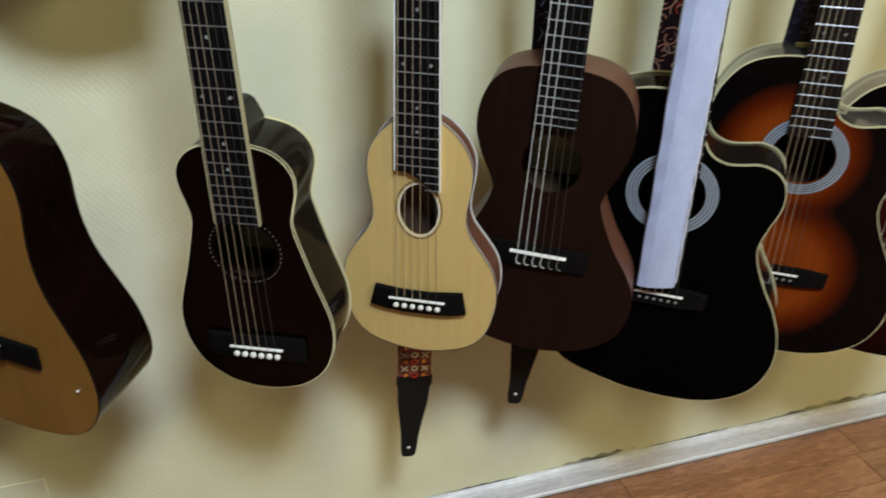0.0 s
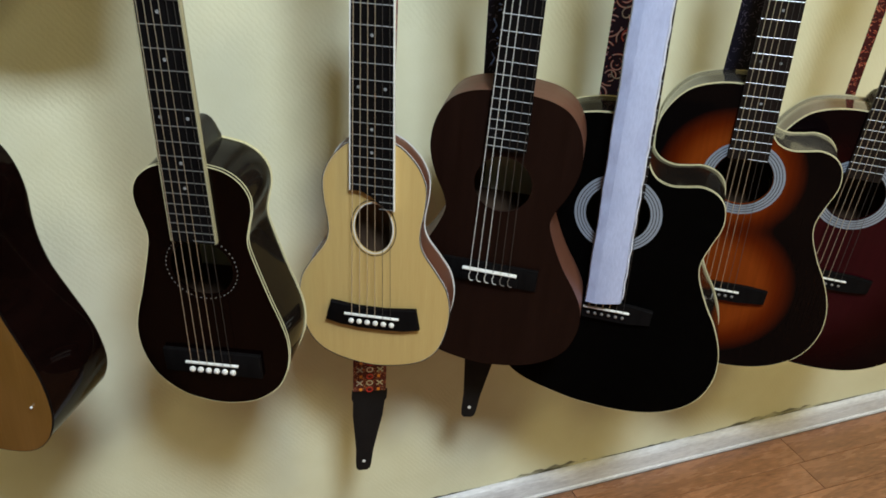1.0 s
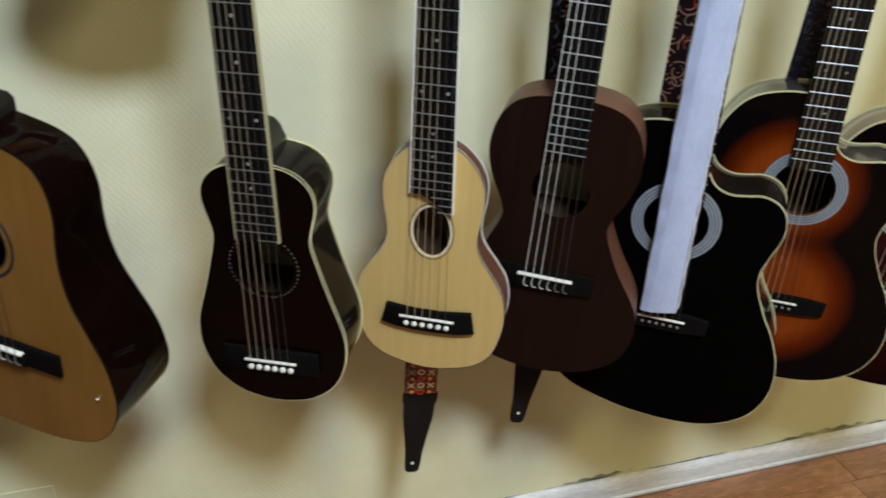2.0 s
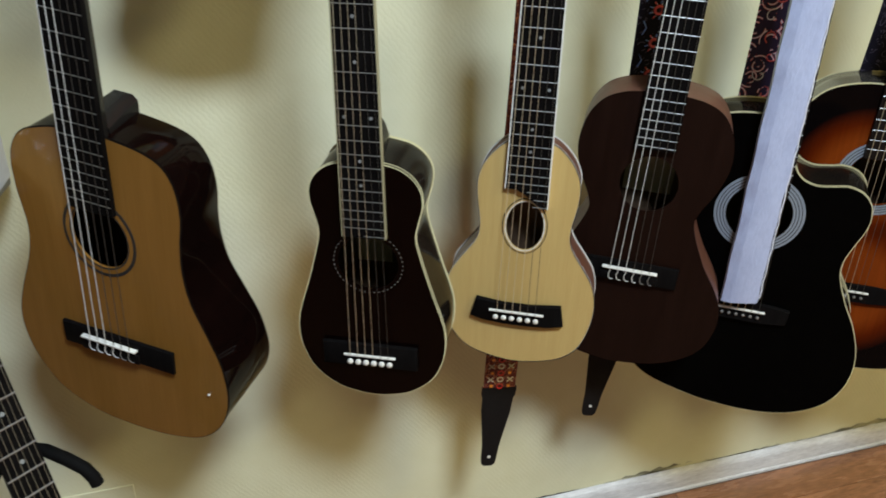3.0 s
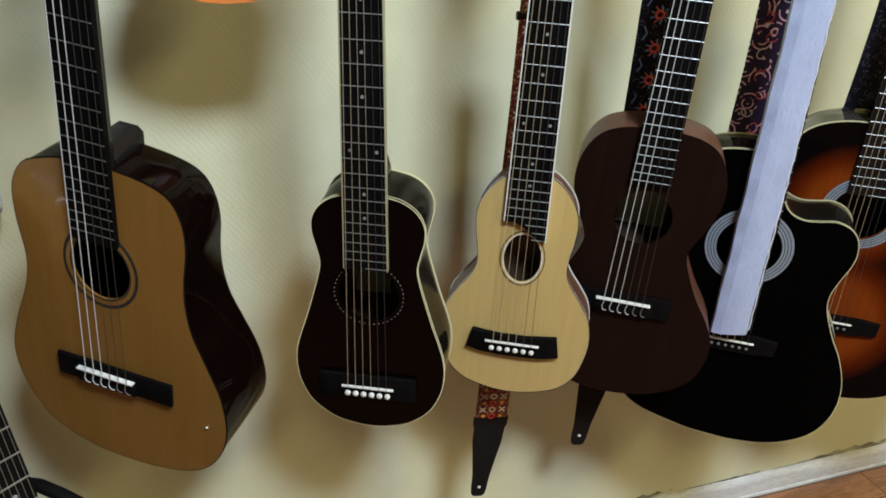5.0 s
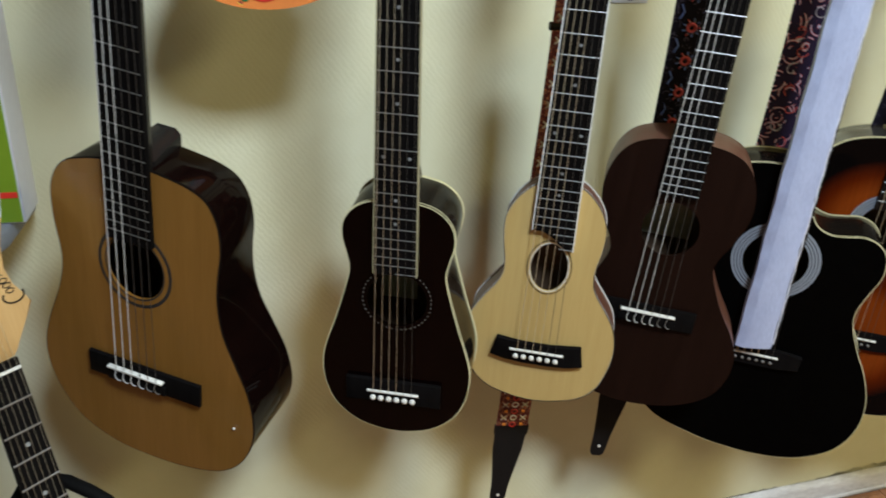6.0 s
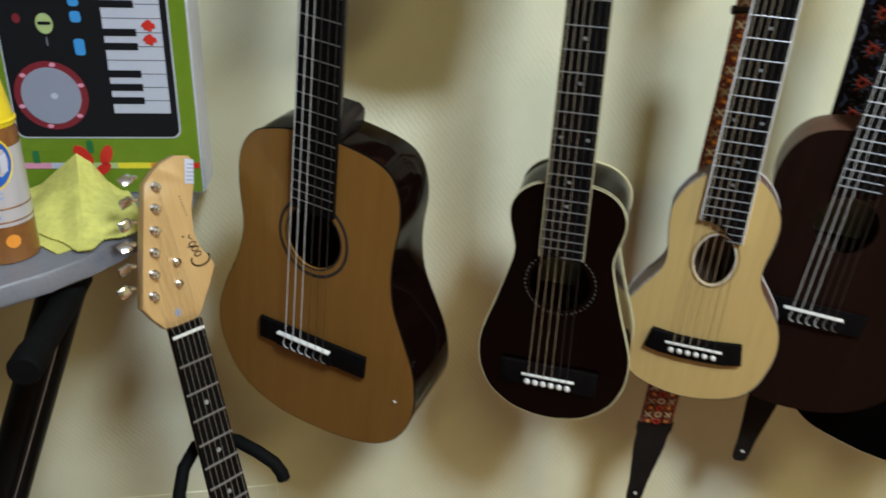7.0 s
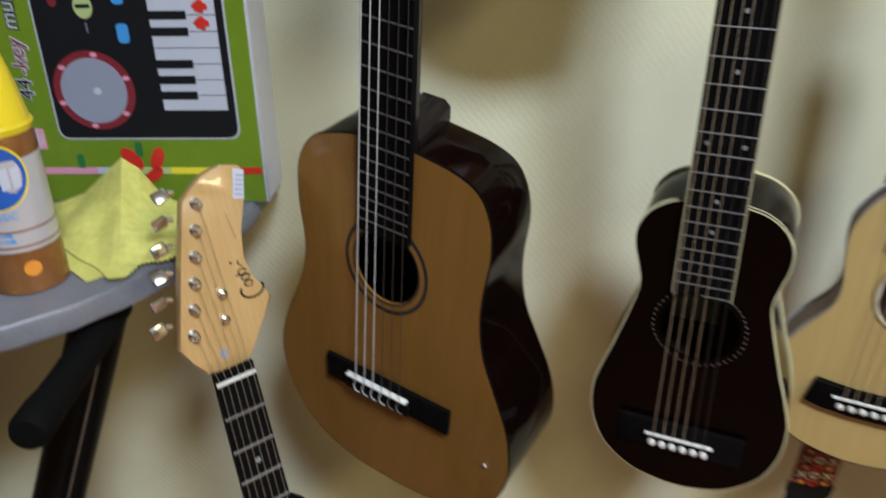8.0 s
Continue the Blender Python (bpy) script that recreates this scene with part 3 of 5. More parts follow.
def tie_bridge(g, half, z0, z1, mat, half_saddle, tie_half, tie_drop, mid=0.0, sx=0.0):
    bridge = part("bridge", prism_bm([(mid - half, z0), (mid + half, z0), (mid + half, z1), (mid - half, z1)], -0.006, -0.0002, 0.0012), mat, g)
    part("tie_block", box_bm(sx - tie_half, sx + tie_half, -0.0095, -0.0055, -0.022, -0.007, 0.001), mat, bridge)
    part("saddle", box_bm(sx - half_saddle, sx + half_saddle, -0.0125, -0.005, -0.0013, 0.0013, 0.0005), BONE, bridge)
    for k in range(6):
        x = sx + half_saddle * 0.72 * (k / 2.5 - 1)
        pts = [(x, -0.0118, 0.0), (x + 0.0012, -0.0112, -0.005), (x - 0.0006, -0.0112, -0.011), (x + 0.0004, -0.0112, -tie_drop), (x + 0.0030, -0.0108, -tie_drop - 0.003), (x + 0.0068, -0.0104, -tie_drop - 0.003)]
        part("string_knot", tube_bm(pts, 0.0007, 5), NYLON if k < 4 else DIM_PEARL, bridge)


def hook(x, y, z):
    """A wall hanger: a plate, an arm and a padded yoke that a headstock hangs in."""
    h = thing("guitar_hanger", "black metal wall hanger with a padded yoke", "hanger", pose(x, WALL_Y, z), "wall hangers")
    reach = y - WALL_Y
    part("wall_plate", box_bm(-0.03, 0.03, -0.012, 0.0, -0.05, 0.05, 0.003), BLACK_METAL, h)
    part("arm", tube_bm([(0, -0.01, 0), (0, reach + 0.05, 0.01), (0, reach + 0.03, 0.01)], 0.006, 10), BLACK_METAL, h)
    part("yoke", tube_bm([(-0.03, reach - 0.04, 0.015), (-0.032, reach, 0.005), (-0.02, reach + 0.035, 0), (0.02, reach + 0.035, 0), (0.032, reach, 0.005), (0.03, reach - 0.04, 0.015)], 0.008, 10), RUBBER, h)


def hang(m, top):
    p = m @ Vector((0, 0.012, top + 0.03))
    hook(p.x, p.y, p.z)


WOUND = [STEEL_STRING] * 4 + [BASS_STRING] * 2
NYLONS = [NYLON] * 3 + [BASS_STRING] * 3

# cedar-topped classical guitar
M_CEDAR = placed((-0.3265, 0.9755, 0.8225), -34.0, 6.0, 8.6)
g = thing("classical_guitar", "classical guitar with glossy cedar top and dark sides", "guitar", M_CEDAR, "hanging guitars")
out = spline(mm([(3, 303), (40, 300), (74, 294), (97, 282), (110, 257), (114, 222), (110, 180), (110, 142), (117, 102), (134, 60), (151, 18), (159, -20), (160, -56), (151, -91), (133, -120), (105, -140), (60, -152), (8, -155), (-48, -149), (-98, -125), (-126, -88), (-141, -46), (-143, -3), (-131, 43), (-109, 101), (-100, 148), (-105, 205), (-102, 250), (-84, 281), (-55, 294), (-28, 300)]), 5)
out = [(x - 0.0105 * z, z + 0.0105 * x) for x, z in out]
body_parts(g, out, ellipse(0.0, 0.163, 0.038, 0.044), 0.101, CEDAR, ROSEWOOD_GLOSS, BLACK_BIND, 0.0025, None, 1.3)
for r0, r1, mat in ((0.0385, 0.0405, DARK_RING), (0.0405, 0.0455, CEDAR), (0.0455, 0.0495, DARK_RING)):
    part("rosette_ring", ring_bm(ellipse(0.0, 0.163, r0, r0 * 1.15), ellipse(0.0, 0.163, r1, r1 * 1.15), -0.0005, 0.001), mat, g)
half, top = neck_parts(g, 0.598, 0.300, 0.203, 0.057, 0.048, EBONY, NECK_BLACK, 19, depth=0.086, heel=0.021, saddle_z=0.017, blocky=True)
tie_bridge(g, 0.081, -0.023, 0.012, EBONY, 0.040, 0.042, 0.016, 0.007, -0.003)
string_parts(g, 0.029, 0.020, 0.0, top, NYLONS, 0.00048)
part("end_button", PIN, None, g, m=Matrix.Translation((0.135, -0.001, -0.043)) @ Matrix.Scale(0.5, 4))
hang(M_CEDAR, top)

# wine-dark travel guitar
M_WINE = placed((0.007, 0.9505, 0.756), -26.0, 4.0, 0.7)
g = thing("travel_guitar", "small glossy wine-black travel guitar with cream binding", "guitar", M_WINE, "hanging guitars")
out = spline(mirrored(mm([(0, 297), (30, 293), (48, 287), (63, 275), (72, 258), (73, 238), (67, 212), (64, 193), (68, 170), (84, 113), (96, 76), (103, 48), (104, 20), (99, -8), (84, -39), (54, -64), (22, -74), (0, -76)])), 6)
out = [(x + 0.002, z) for x, z in out]
body_parts(g, out, ellipse(0.002, 0.150, 0.041, 0.041), 0.090, WINE_GLOSS, DARK_SIDE, PALE_CREAM, 0.0062, 0.0030, 0.1)
for k in range(44):
    a = 2 * math.pi * k / 44
    part("rosette_dash", box_bm(-0.0011, 0.0011, -0.0006, 0.0004, -0.0005, 0.0005), DIM_PEARL, g, m=pose(0.002 + 0.0468 * math.sin(a), 0, 0.150 + 0.0468 * math.cos(a), 0, math.degrees(a), 0), smooth=False)
half, top = neck_parts(g, 0.694, 0.298, 0.192, 0.056, 0.045, EBONY, NECK_BLACK, 22, DIM_BIND, [(n, (0.0,)) for n in (5, 7, 9, 15, 17)] + [(12, (-0.62, 0.62))], depth=0.092, heel=0.042)
part("label_paper", box_bm(-0.034, 0.016, 0.080, 0.0815, 0.104, 0.150), LABEL_PAPER, g, "paper maker's label")
pinned_bridge(g, mm([(-68, 18), (68, 18), (68, -20), (-68, -20)]), EBONY, 0.037, 0.0, 6, -0.0115, 0.0285, 1.15)
string_parts(g, 0.0275, 0.018, 0.0, top, WOUND, 0.00037)
hang(M_WINE, top)

# spruce travel guitar
M_SPRUCE = placed((0.2395, 0.980, 0.7845), -27.5, 4.0, 2.0)
g = thing("travel_guitar", "small pear-shaped spruce-topped travel guitar with white binding", "guitar", M_SPRUCE, "hanging guitars")
out = spline(mirrored(mm([(0, 272), (31, 259), (47, 246), (60, 229), (69, 208), (71, 188), (69, 163), (65, 137), (65, 115), (72, 95), (91, 66), (106, 38), (112, 3), (108, -34), (96, -70), (73, -94), (38, -107), (0, -112)])), 6)
out = [(x + 0.0015, z) for x, z in out]
body_parts(g, out, ellipse(0.001, 0.131, 0.0268, 0.0395), 0.051, SPRUCE, MAHOGANY_SIDE, WHITE_BIND, 0.0036, 0.0025, 2.4)
part("purfling", inset_ring(out, 0.0004, 0.0010), DARK_RING, g, "thin dark line inside the white edge")
for r0, r1, mat in ((0.0272, 0.0288, WHITE_BIND), (0.0288, 0.0312, SPRUCE), (0.0312, 0.0326, DARK_RING)):
    part("rosette_ring", ring_bm(ellipse(0.001, 0.131, r0, r0 + 0.0125), ellipse(0.001, 0.131, r1, r1 + 0.0125), -0.0005, 0.001), mat, g)
half, top = neck_parts(g, 0.684, 0.272, 0.165, 0.060, 0.046, EBONY, NECK_WOOD, 23, WHITE_BIND, [(n, (0.0,)) for n in (5, 7, 9, 15, 17)] + [(12, (-0.62, 0.62))], end_slant=0.027, depth=0.07, heel=0.0, saddle_z=-0.014)
pinned_bridge(g, mm([(-62, 4), (-20, -2), (20, -2), (66, 4), (72, -31), (48, -36), (20, -38), (-20, -38), (-48, -36), (-70, -30)]), EBONY, 0.041, -0.014, 6, -0.0115, 0.0305, 1.1)
string_parts(g, 0.029, 0.0185, -0.014, top, WOUND, 0.00045)
hang(M_SPRUCE, top)

# matt mahogany guitar
M_MAHOGANY = placed((0.426, 0.982, 0.815), -31.4, 4.0, 4.0)
g = thing("classical_guitar", "small classical guitar in matt dark mahogany", "guitar", M_MAHOGANY, "hanging guitars")
out = spline(mirrored(mm([(0, 286), (32, 283), (58, 278), (81, 266), (98, 243), (107, 212), (107, 180), (97, 145), (81, 110), (80, 83), (104, 28), (132, -17), (146, -50), (147, -90), (133, -131), (100, -161), (55, -179), (0, -186)])), 6)
body_parts(g, out, ellipse(0.002, 0.145, 0.042, 0.044), 0.085, MAHOGANY, MAHOGANY_SIDE, BLACK_BIND, 0.0, None, 0.6)
half, top = neck_parts(g, 0.620, 0.284, 0.202, 0.058, 0.048, EBONY, NECK_BLACK, 19, depth=0.085, heel=0.04)
part("label_paper", box_bm(-0.034, 0.040, 0.074, 0.0755, 0.098, 0.165), LABEL_PAPER, g, "paper maker's label")
tie_bridge(g, 0.073, -0.024, 0.012, EBONY, 0.042, 0.044, 0.017)
string_parts(g, 0.030, 0.020, 0.0, top, NYLONS, 0.00048)
hang(M_MAHOGANY, top)

# three cutaway steel-string guitars
CUT_RIGHT = [(0, 327), (14, 321), (19, 302), (22, 275), (30, 251), (43, 236), (63, 229), (85, 231), (106, 234), (127, 227), (141, 211), (146, 189), (144, 168), (135, 141), (127, 110), (130, 81), (148, 37), (168, -1), (184, -47), (188, -91), (180, -131), (160, -165), (125, -191), (85, -205), (40, -210), (0, -209)]
CUT_LEFT = [(0, -209), (50, -203), (130, -178), (172, -135), (189, -85), (186, -35), (168, 15), (142, 65), (131, 115), (139, 170), (148, 220), (142, 265), (110, 309), (60, 327), (0, 329)]


def cutaway_guitar(label, m, shift, top_mat, side_mat, length, end, w_end, mid=0.0, bridge_half=84, squash=1.0):
    g = thing("acoustic_guitar", label, "guitar", m, "hanging guitars")
    pts = CUT_RIGHT[:-1] + [(-x, z) for x, z in CUT_LEFT[:-1]]
    out = spline(mm([(x, (z * squash if z > 0 else z) + shift) for x, z in pts]), 6)
    hz = (171 * squash + shift) / 1000
    body_parts(g, out, ellipse(mid, hz, 0.047, 0.047), 0.10, top_mat, side_mat, CREAM_BIND, 0.0042, 0.0028, 1.15)
    for r0, r1, mat in ((0.0475, 0.0485, DARK_RING), (0.0485, 0.0515, SILVER_RING), (0.0515, 0.0527, DARK_RING), (0.0527, 0.0560, SILVER_RING), (0.0560, 0.0572, DARK_RING), (0.0572, 0.0605, SILVER_RING), (0.0605, 0.0617, DARK_RING), (0.0617, 0.0655, SILVER_RING)):
        part("rosette_ring", ring_bm(ellipse(mid, hz, r0, r0), ellipse(mid, hz, r1, r1), -0.0006, 0.001), mat, g)
    half, top = neck_parts(g, length, (324 * squash + shift) / 1000, end, w_end, 0.046, ROSEWOOD, NECK_BLACK, 20, None, [(n, (0.0,)) for n in (5, 7, 9, 15)] + [(12, (-0.5, 0.5))], depth=0.10, heel=0.03)
    k = bridge_half
    pinned_bridge(g, mm([(-k, 9), (-k * 0.6, 12), (k * 0.6, 12), (k, 9), (k * 0.98, -18), (k * 0.48, -22), (-k * 0.48, -22), (-k * 0.98, -18)]), EBONY, 0.037, 0.0, 6, -0.011, 0.0275, 0.7, pin=DARK_PIN)
    string_parts(g, 0.0275, 0.018, 0.0, top, WOUND, 0.00045)
    hang(m, top)
    return g, top


M_BLACK = placed((0.621, 0.951, 0.730), -36.0, 4.0, 1.5)
black, top = cutaway_guitar("glossy black cutaway acoustic guitar with cream binding", M_BLACK, 0, BLACK_GLOSS, DARK_SIDE, 0.65, 0.205, 0.056, -0.006, 73)
M_BURST = placed((0.8737, 0.9959, 0.70), -36.0, 4.0, 1.0)
cutaway_guitar("orange sunburst cutaway acoustic guitar with silver rosette", M_BURST, 43, BURST, SHEEN_SIDE, 0.80, 0.250, 0.062)
M_RED = placed((1.076, 0.959, 0.709), -35.0, 4.0, 4.0)
cutaway_guitar("wine-red burst cutaway acoustic guitar with silver rosette", M_RED, 5, RED_BURST, RED_SIDE, 0.68, 0.198, 0.056, 0.0, 80, 0.935)


def neck_sleeve():
    """A creased foam sleeve pulled over the strings and neck of the black guitar."""
    s = thing("neck_sleeve", "creased lilac-white foam sleeve over the black guitar's strings", "sleeve", M_BLACK @ pose(0, 0, 0))
    bm = bmesh.new()
    rows = []
    for k in range(41):
        z = 0.020 + 0.62 * k / 40
        w0, w1 = -0.0285 + 0.0006 * math.sin(k * 0.9), 0.0285 + 0.0006 * math.sin(k * 1.3 + 1)
        c = 0.0008 * math.sin(k * 1.7) + 0.0008 * math.sin(k * 0.63)
        w1 -= 0.008 * k / 40
        skew = -0.007 * (1 - k / 40)
        if z > 0.215:
            c, w0, w1 = c - 0.0010, w0 - 0.0008, w1 + 0.0010
        prof = [(w0, -0.013), (w0 + 0.002, -0.0205 + c), (-0.014, -0.0245 + c), (-0.012, -0.0250 + c), (0.003, -0.0246 - c * 0.6), (0.010, -0.0240 - c * 0.6), (w1 - 0.002, -0.0212), (w1, -0.013)]
        rows.append([bm.verts.new((x + skew, y, z + 0.004 * x / 0.03 * (1 if k == 0 else 0))) for x, y in prof])
    for r0, r1 in zip(rows, rows[1:]):
        for j in range(len(r0)):
            bm.faces.new((r0[j], r0[(j + 1) % len(r0)], r1[(j + 1) % len(r0)], r1[j]))
    bm.faces.new(rows[0])
    bm.faces.new(rows[-1][::-1])
    part("sleeve", bm, FOAM_SLEEVE, s)
    fringe = [(0.0297 - 0.008 * k / 40 - 0.007 * (1 - k / 40) + 0.0007 * math.sin(k * 2.3), -0.0150, 0.03 + 0.61 * k / 40) for k in range(41)]
    part("fringe", tube_bm(fringe, 0.0011, 5), PAINT_WHITE, s, "white frayed edge of the sleeve")


neck_sleeve()


# ---- straps that hang behind the guitars ----
STRAP_RED = material("strap_red", (0.40, 0.05, 0.055), 0.7)
STRAP_BLUE = material("strap_blue", (0.09, 0.15, 0.42), 0.7)
STRAP_PALE = material("strap_pale", (0.40, 0.38, 0.48), 0.7)


def strap(label, a, b, width, mat, tab=None, yaw=-20.0, motif=0, flowers=False, swirls=False):
    """A woven ribbon from a (above) to b (below), with a leather end that narrows to a holed tip."""
    a, b = Vector(a), Vector(b)
    s = thing("guitar_strap", label, "strap", Matrix.Translation(b), "straps behind the guitars")
    side = Vector((math.cos(radians(yaw)), math.sin(radians(yaw)), 0))
    face = side.cross((a - b).normalized()).normalized()

    def band(rows, thick):
        bm = bmesh.new()
        vs = []
        for p, w in rows:
            vs.append([bm.verts.new(p + side * (w / 2 * sx) + face * (thick / 2 * sy)) for sx, sy in ((-1, -1), (1, -1), (1, 1), (-1, 1))])
        for r0, r1 in zip(vs, vs[1:]):
            for j in range(4):
                bm.faces.new((r0[j], r0[(j + 1) % 4], r1[(j + 1) % 4], r1[j]))
        bm.faces.new(vs[0])
        bm.faces.new(vs[-1][::-1])
        return bm

    d = a - b
    part("ribbon", band([(d * (k / 12) + face * 0.004 * math.sin(k * 0.8), width) for k in range(13)], 0.002), mat, s)
    up = d.normalized()
    lift = lambda h: face * (0.0013 + 0.004 * math.sin(9.6 * h / d.length))
    if flowers:
        for k in range(int(d.length / 0.048)):
            c0 = up * (0.024 + 0.048 * k) + lift(0.024 + 0.048 * k)
            disc = [c0 + side * (0.0055 * math.cos(a)) + up * (0.0055 * math.sin(a)) for a in [math.pi * j / 6 for j in range(13)]]
            part("woven_flower", tube_bm(disc, 0.0022, 5), STRAP_RED, s)
            for j in range(8):
                a = 2 * math.pi * (j + 0.5) / 8
                part("woven_dot", tube_bm([c0 + (side * math.cos(a) + up * math.sin(a)) * 0.0088, c0 + (side * math.cos(a) + up * math.sin(a)) * 0.0096 + face * 0.0006], 0.0009, 4), STRAP_PALE, s)
            for j in range(9):
                a = 2 * math.pi * j / 9
                u, v = math.cos(a), math.sin(a)
                part("woven_petal", tube_bm([c0 + (side * u + up * v) * 0.0095, c0 + (side * u + up * v) * 0.0135], 0.0011, 4), STRAP_BLUE if j % 3 else STRAP_RED, s)
            for q in (-1, 1):
                part("woven_leaf", tube_bm([c0 + side * 0.019 * q + up * 0.012, c0 + side * 0.014 * q + up * 0.022, c0 + side * 0.019 * q + up * 0.032], 0.0012, 4), STRAP_BLUE, s)
    if swirls:
        rng = random.Random(7)
        for k in range(int(d.length / 0.03)):
            c0 = up * (0.02 + 0.03 * k) + side * rng.uniform(-0.014, 0.014) + lift(0.02 + 0.03 * k)
            a0, hand = rng.uniform(0, 6.28), rng.choice((-1, 1))
            curl = [c0 + (side * math.cos(a0 + hand * 0.55 * j) + up * math.sin(a0 + hand * 0.55 * j)) * (0.002 + 0.0011 * j) for j in range(10)]
            part("woven_swirl", tube_bm(curl, 0.0009, 4), STRAP_RED if k % 3 else STRAP_PALE, s)
    if motif:
        up = d.normalized()
        for k in range(motif):
            at = up * (0.031 + 0.030 * k) + lift(0.031 + 0.030 * k)
            for sx, sz, kind in ((-0.017, 0, "cross"), (0.017, 0, "cross"), (0, 0, "ring"), (-0.015, -0.014, "square"), (0.015, -0.014, "square"), (0, -0.015, "ring")):
                c0 = at + side * sx + up * sz
                if kind == "cross":
                    for q in (-1, 1):
                        part("woven_cross", tube_bm([c0 - side * 0.005 - up * 0.005 * q, c0 + side * 0.005 + up * 0.005 * q], 0.0012, 5), LABEL_PAPER if k % 2 else WHITE_BIND, s)
                elif kind == "ring":
                    part("woven_ring", tube_bm([c0 + side * 0.005 * math.cos(a) + up * 0.005 * math.sin(a) for a in [math.pi * j / 6 for j in range(13)]], 0.0011, 5), WHITE_BIND if sz == 0 else PRINT_RED, s)
                else:
                    part("woven_square", tube_bm([c0 - side * 0.0025, c0 + side * 0.0025], 0.0028, 4), PRINT_ORANGE, s)
    part("slider", tube_bm([d * 0.93 - side * (width * 0.56), d * 0.93 + side * (width * 0.56)], 0.006, 8), LEATHER, s)
    if tab:
        down = -d.normalized()
        t = Vector(tab) - b
        ln = t.length
        dirn = t.normalized()
        prof = ((-0.012, 1.08), (0.004, 1.08), (0.012, 0.97), (0.25 * ln, 0.93), (0.5 * ln, 0.72), (0.72 * ln, 0.55), (0.9 * ln, 0.50), (0.97 * ln, 0.44), (ln, 0.26))
        end = part("leather_end", band([(dirn * z, width * w) for z, w in prof], 0.005), LEATHER, s, "black leather strap end")
        part("eyelet", tube_bm([dirn * (ln * 0.87) - face * 0.0022, dirn * (ln * 0.87) + face * 0.0034], 0.0030, 10), BONE, end, "pale punched hole")


strap("red jacquard guitar strap with black leather end", (0.270, 1.03, 1.30), (0.2605, 1.09, 0.540), 0.056, RIBBON_RED, (0.2475, 1.098, 0.370), -12, 24)
strap("black guitar strap with red and blue flowers", (0.455, 1.03, 1.34), (0.478, 1.11, 0.60), 0.056, RIBBON_DARK, (0.458, 1.119, 0.424), -20, flowers=True)
strap("dark guitar strap with red and blue paisley", (0.655, 1.03, 1.34), (0.655, 1.08, 0.62), 0.056, RIBBON_PAISLEY, None, -20, swirls=True)
strap("dark blue woven guitar strap", (0.880, 1.03, 1.34), (0.880, 1.10, 0.62), 0.050, RIBBON_DARK, None, -20)
strap("orange and red woven guitar strap", (1.132, 1.03, 1.34), (1.098, 1.06, 0.62), 0.017, RIBBON_ORANGE, None, -20)


# ---- toy ukulele high on the wall ----
def ukulele():
    m = placed((-0.137, 1.035, 1.361), -8.0, 2.0, 0.0)
    u = thing("ukulele", "small ukulele printed with orange and yellow flowers", "ukulele", m)
    out = spline(mirrored(mm([(0, 170), (40, 166), (62, 140), (60, 105), (50, 75), (68, 40), (96, 0), (101, -35), (82, -70), (42, -88), (0, -93)])))
    body_parts(u, out, ellipse(0, 0.08, 0.024, 0.024), 0.06, UKE_PRINT, RED_SIDE, BLACK_BIND, 0.0)
    for name, x, z, rx, rz, mat in (("printed_petal", -0.050, -0.062, 0.030, 0.018, PRINT_YELLOW), ("printed_petal", 0.000, -0.070, 0.020, 0.014, PRINT_RED), ("printed_petal", 0.012, -0.058, 0.014, 0.012, PRINT_ORANGE), ("printed_leaf", -0.022, -0.076, 0.006, 0.008, PRINT_DARKGREEN), ("printed_leaf", -0.010, -0.066, 0.006, 0.009, PRINT_DARKGREEN), ("printed_spot", -0.048, -0.066, 0.006, 0.005, PRINT_MAROON)):
        k = {"printed_petal": 0, "printed_leaf": 1, "printed_spot": 1}[name] + x * 2
        part(name, prism_bm(ellipse(x, z, rx, rz, 20), -0.0008 - 0.0003 * k, -0.0001), mat, u, smooth=False)
    neck_parts(u, 0.36, 0.168, 0.11, 0.045, 0.036, ROSEWOOD, NECK_WOOD, 14, depth=0.06, heel=0.02)
    pinned_bridge(u, mm([(-35, 7), (35, 7), (35, -10), (-35, -10)]), ROSEWOOD, 0.022, 0.0, 4, -0.006, 0.014, 0.5)
    string_parts(u, 0.015, 0.012, 0.0, 0.36, [NYLON] * 4, 0.0006)
    hang(m, 0.36)


ukulele()


def price_card():
    """A small printed card pinned to the wall between the necks."""
    c = thing("price_card", "small white card with purple print pinned on the wall", "card", pose(0.497, WALL_Y, 1.242))
    part("card", box_bm(-0.034, 0.034, -0.003, 0.0, 0.0, 0.10, 0.0006, 1), CARD_WHITE, c)
    part("print", prism_bm(ellipse(0.0, 0.030, 0.020, 0.026, 24), -0.0036, -0.0028), PRINT_PURPLE, c, "round purple print", smooth=False)


price_card()
# ---- display table with its goods ----
TABLE_Z = 0.974


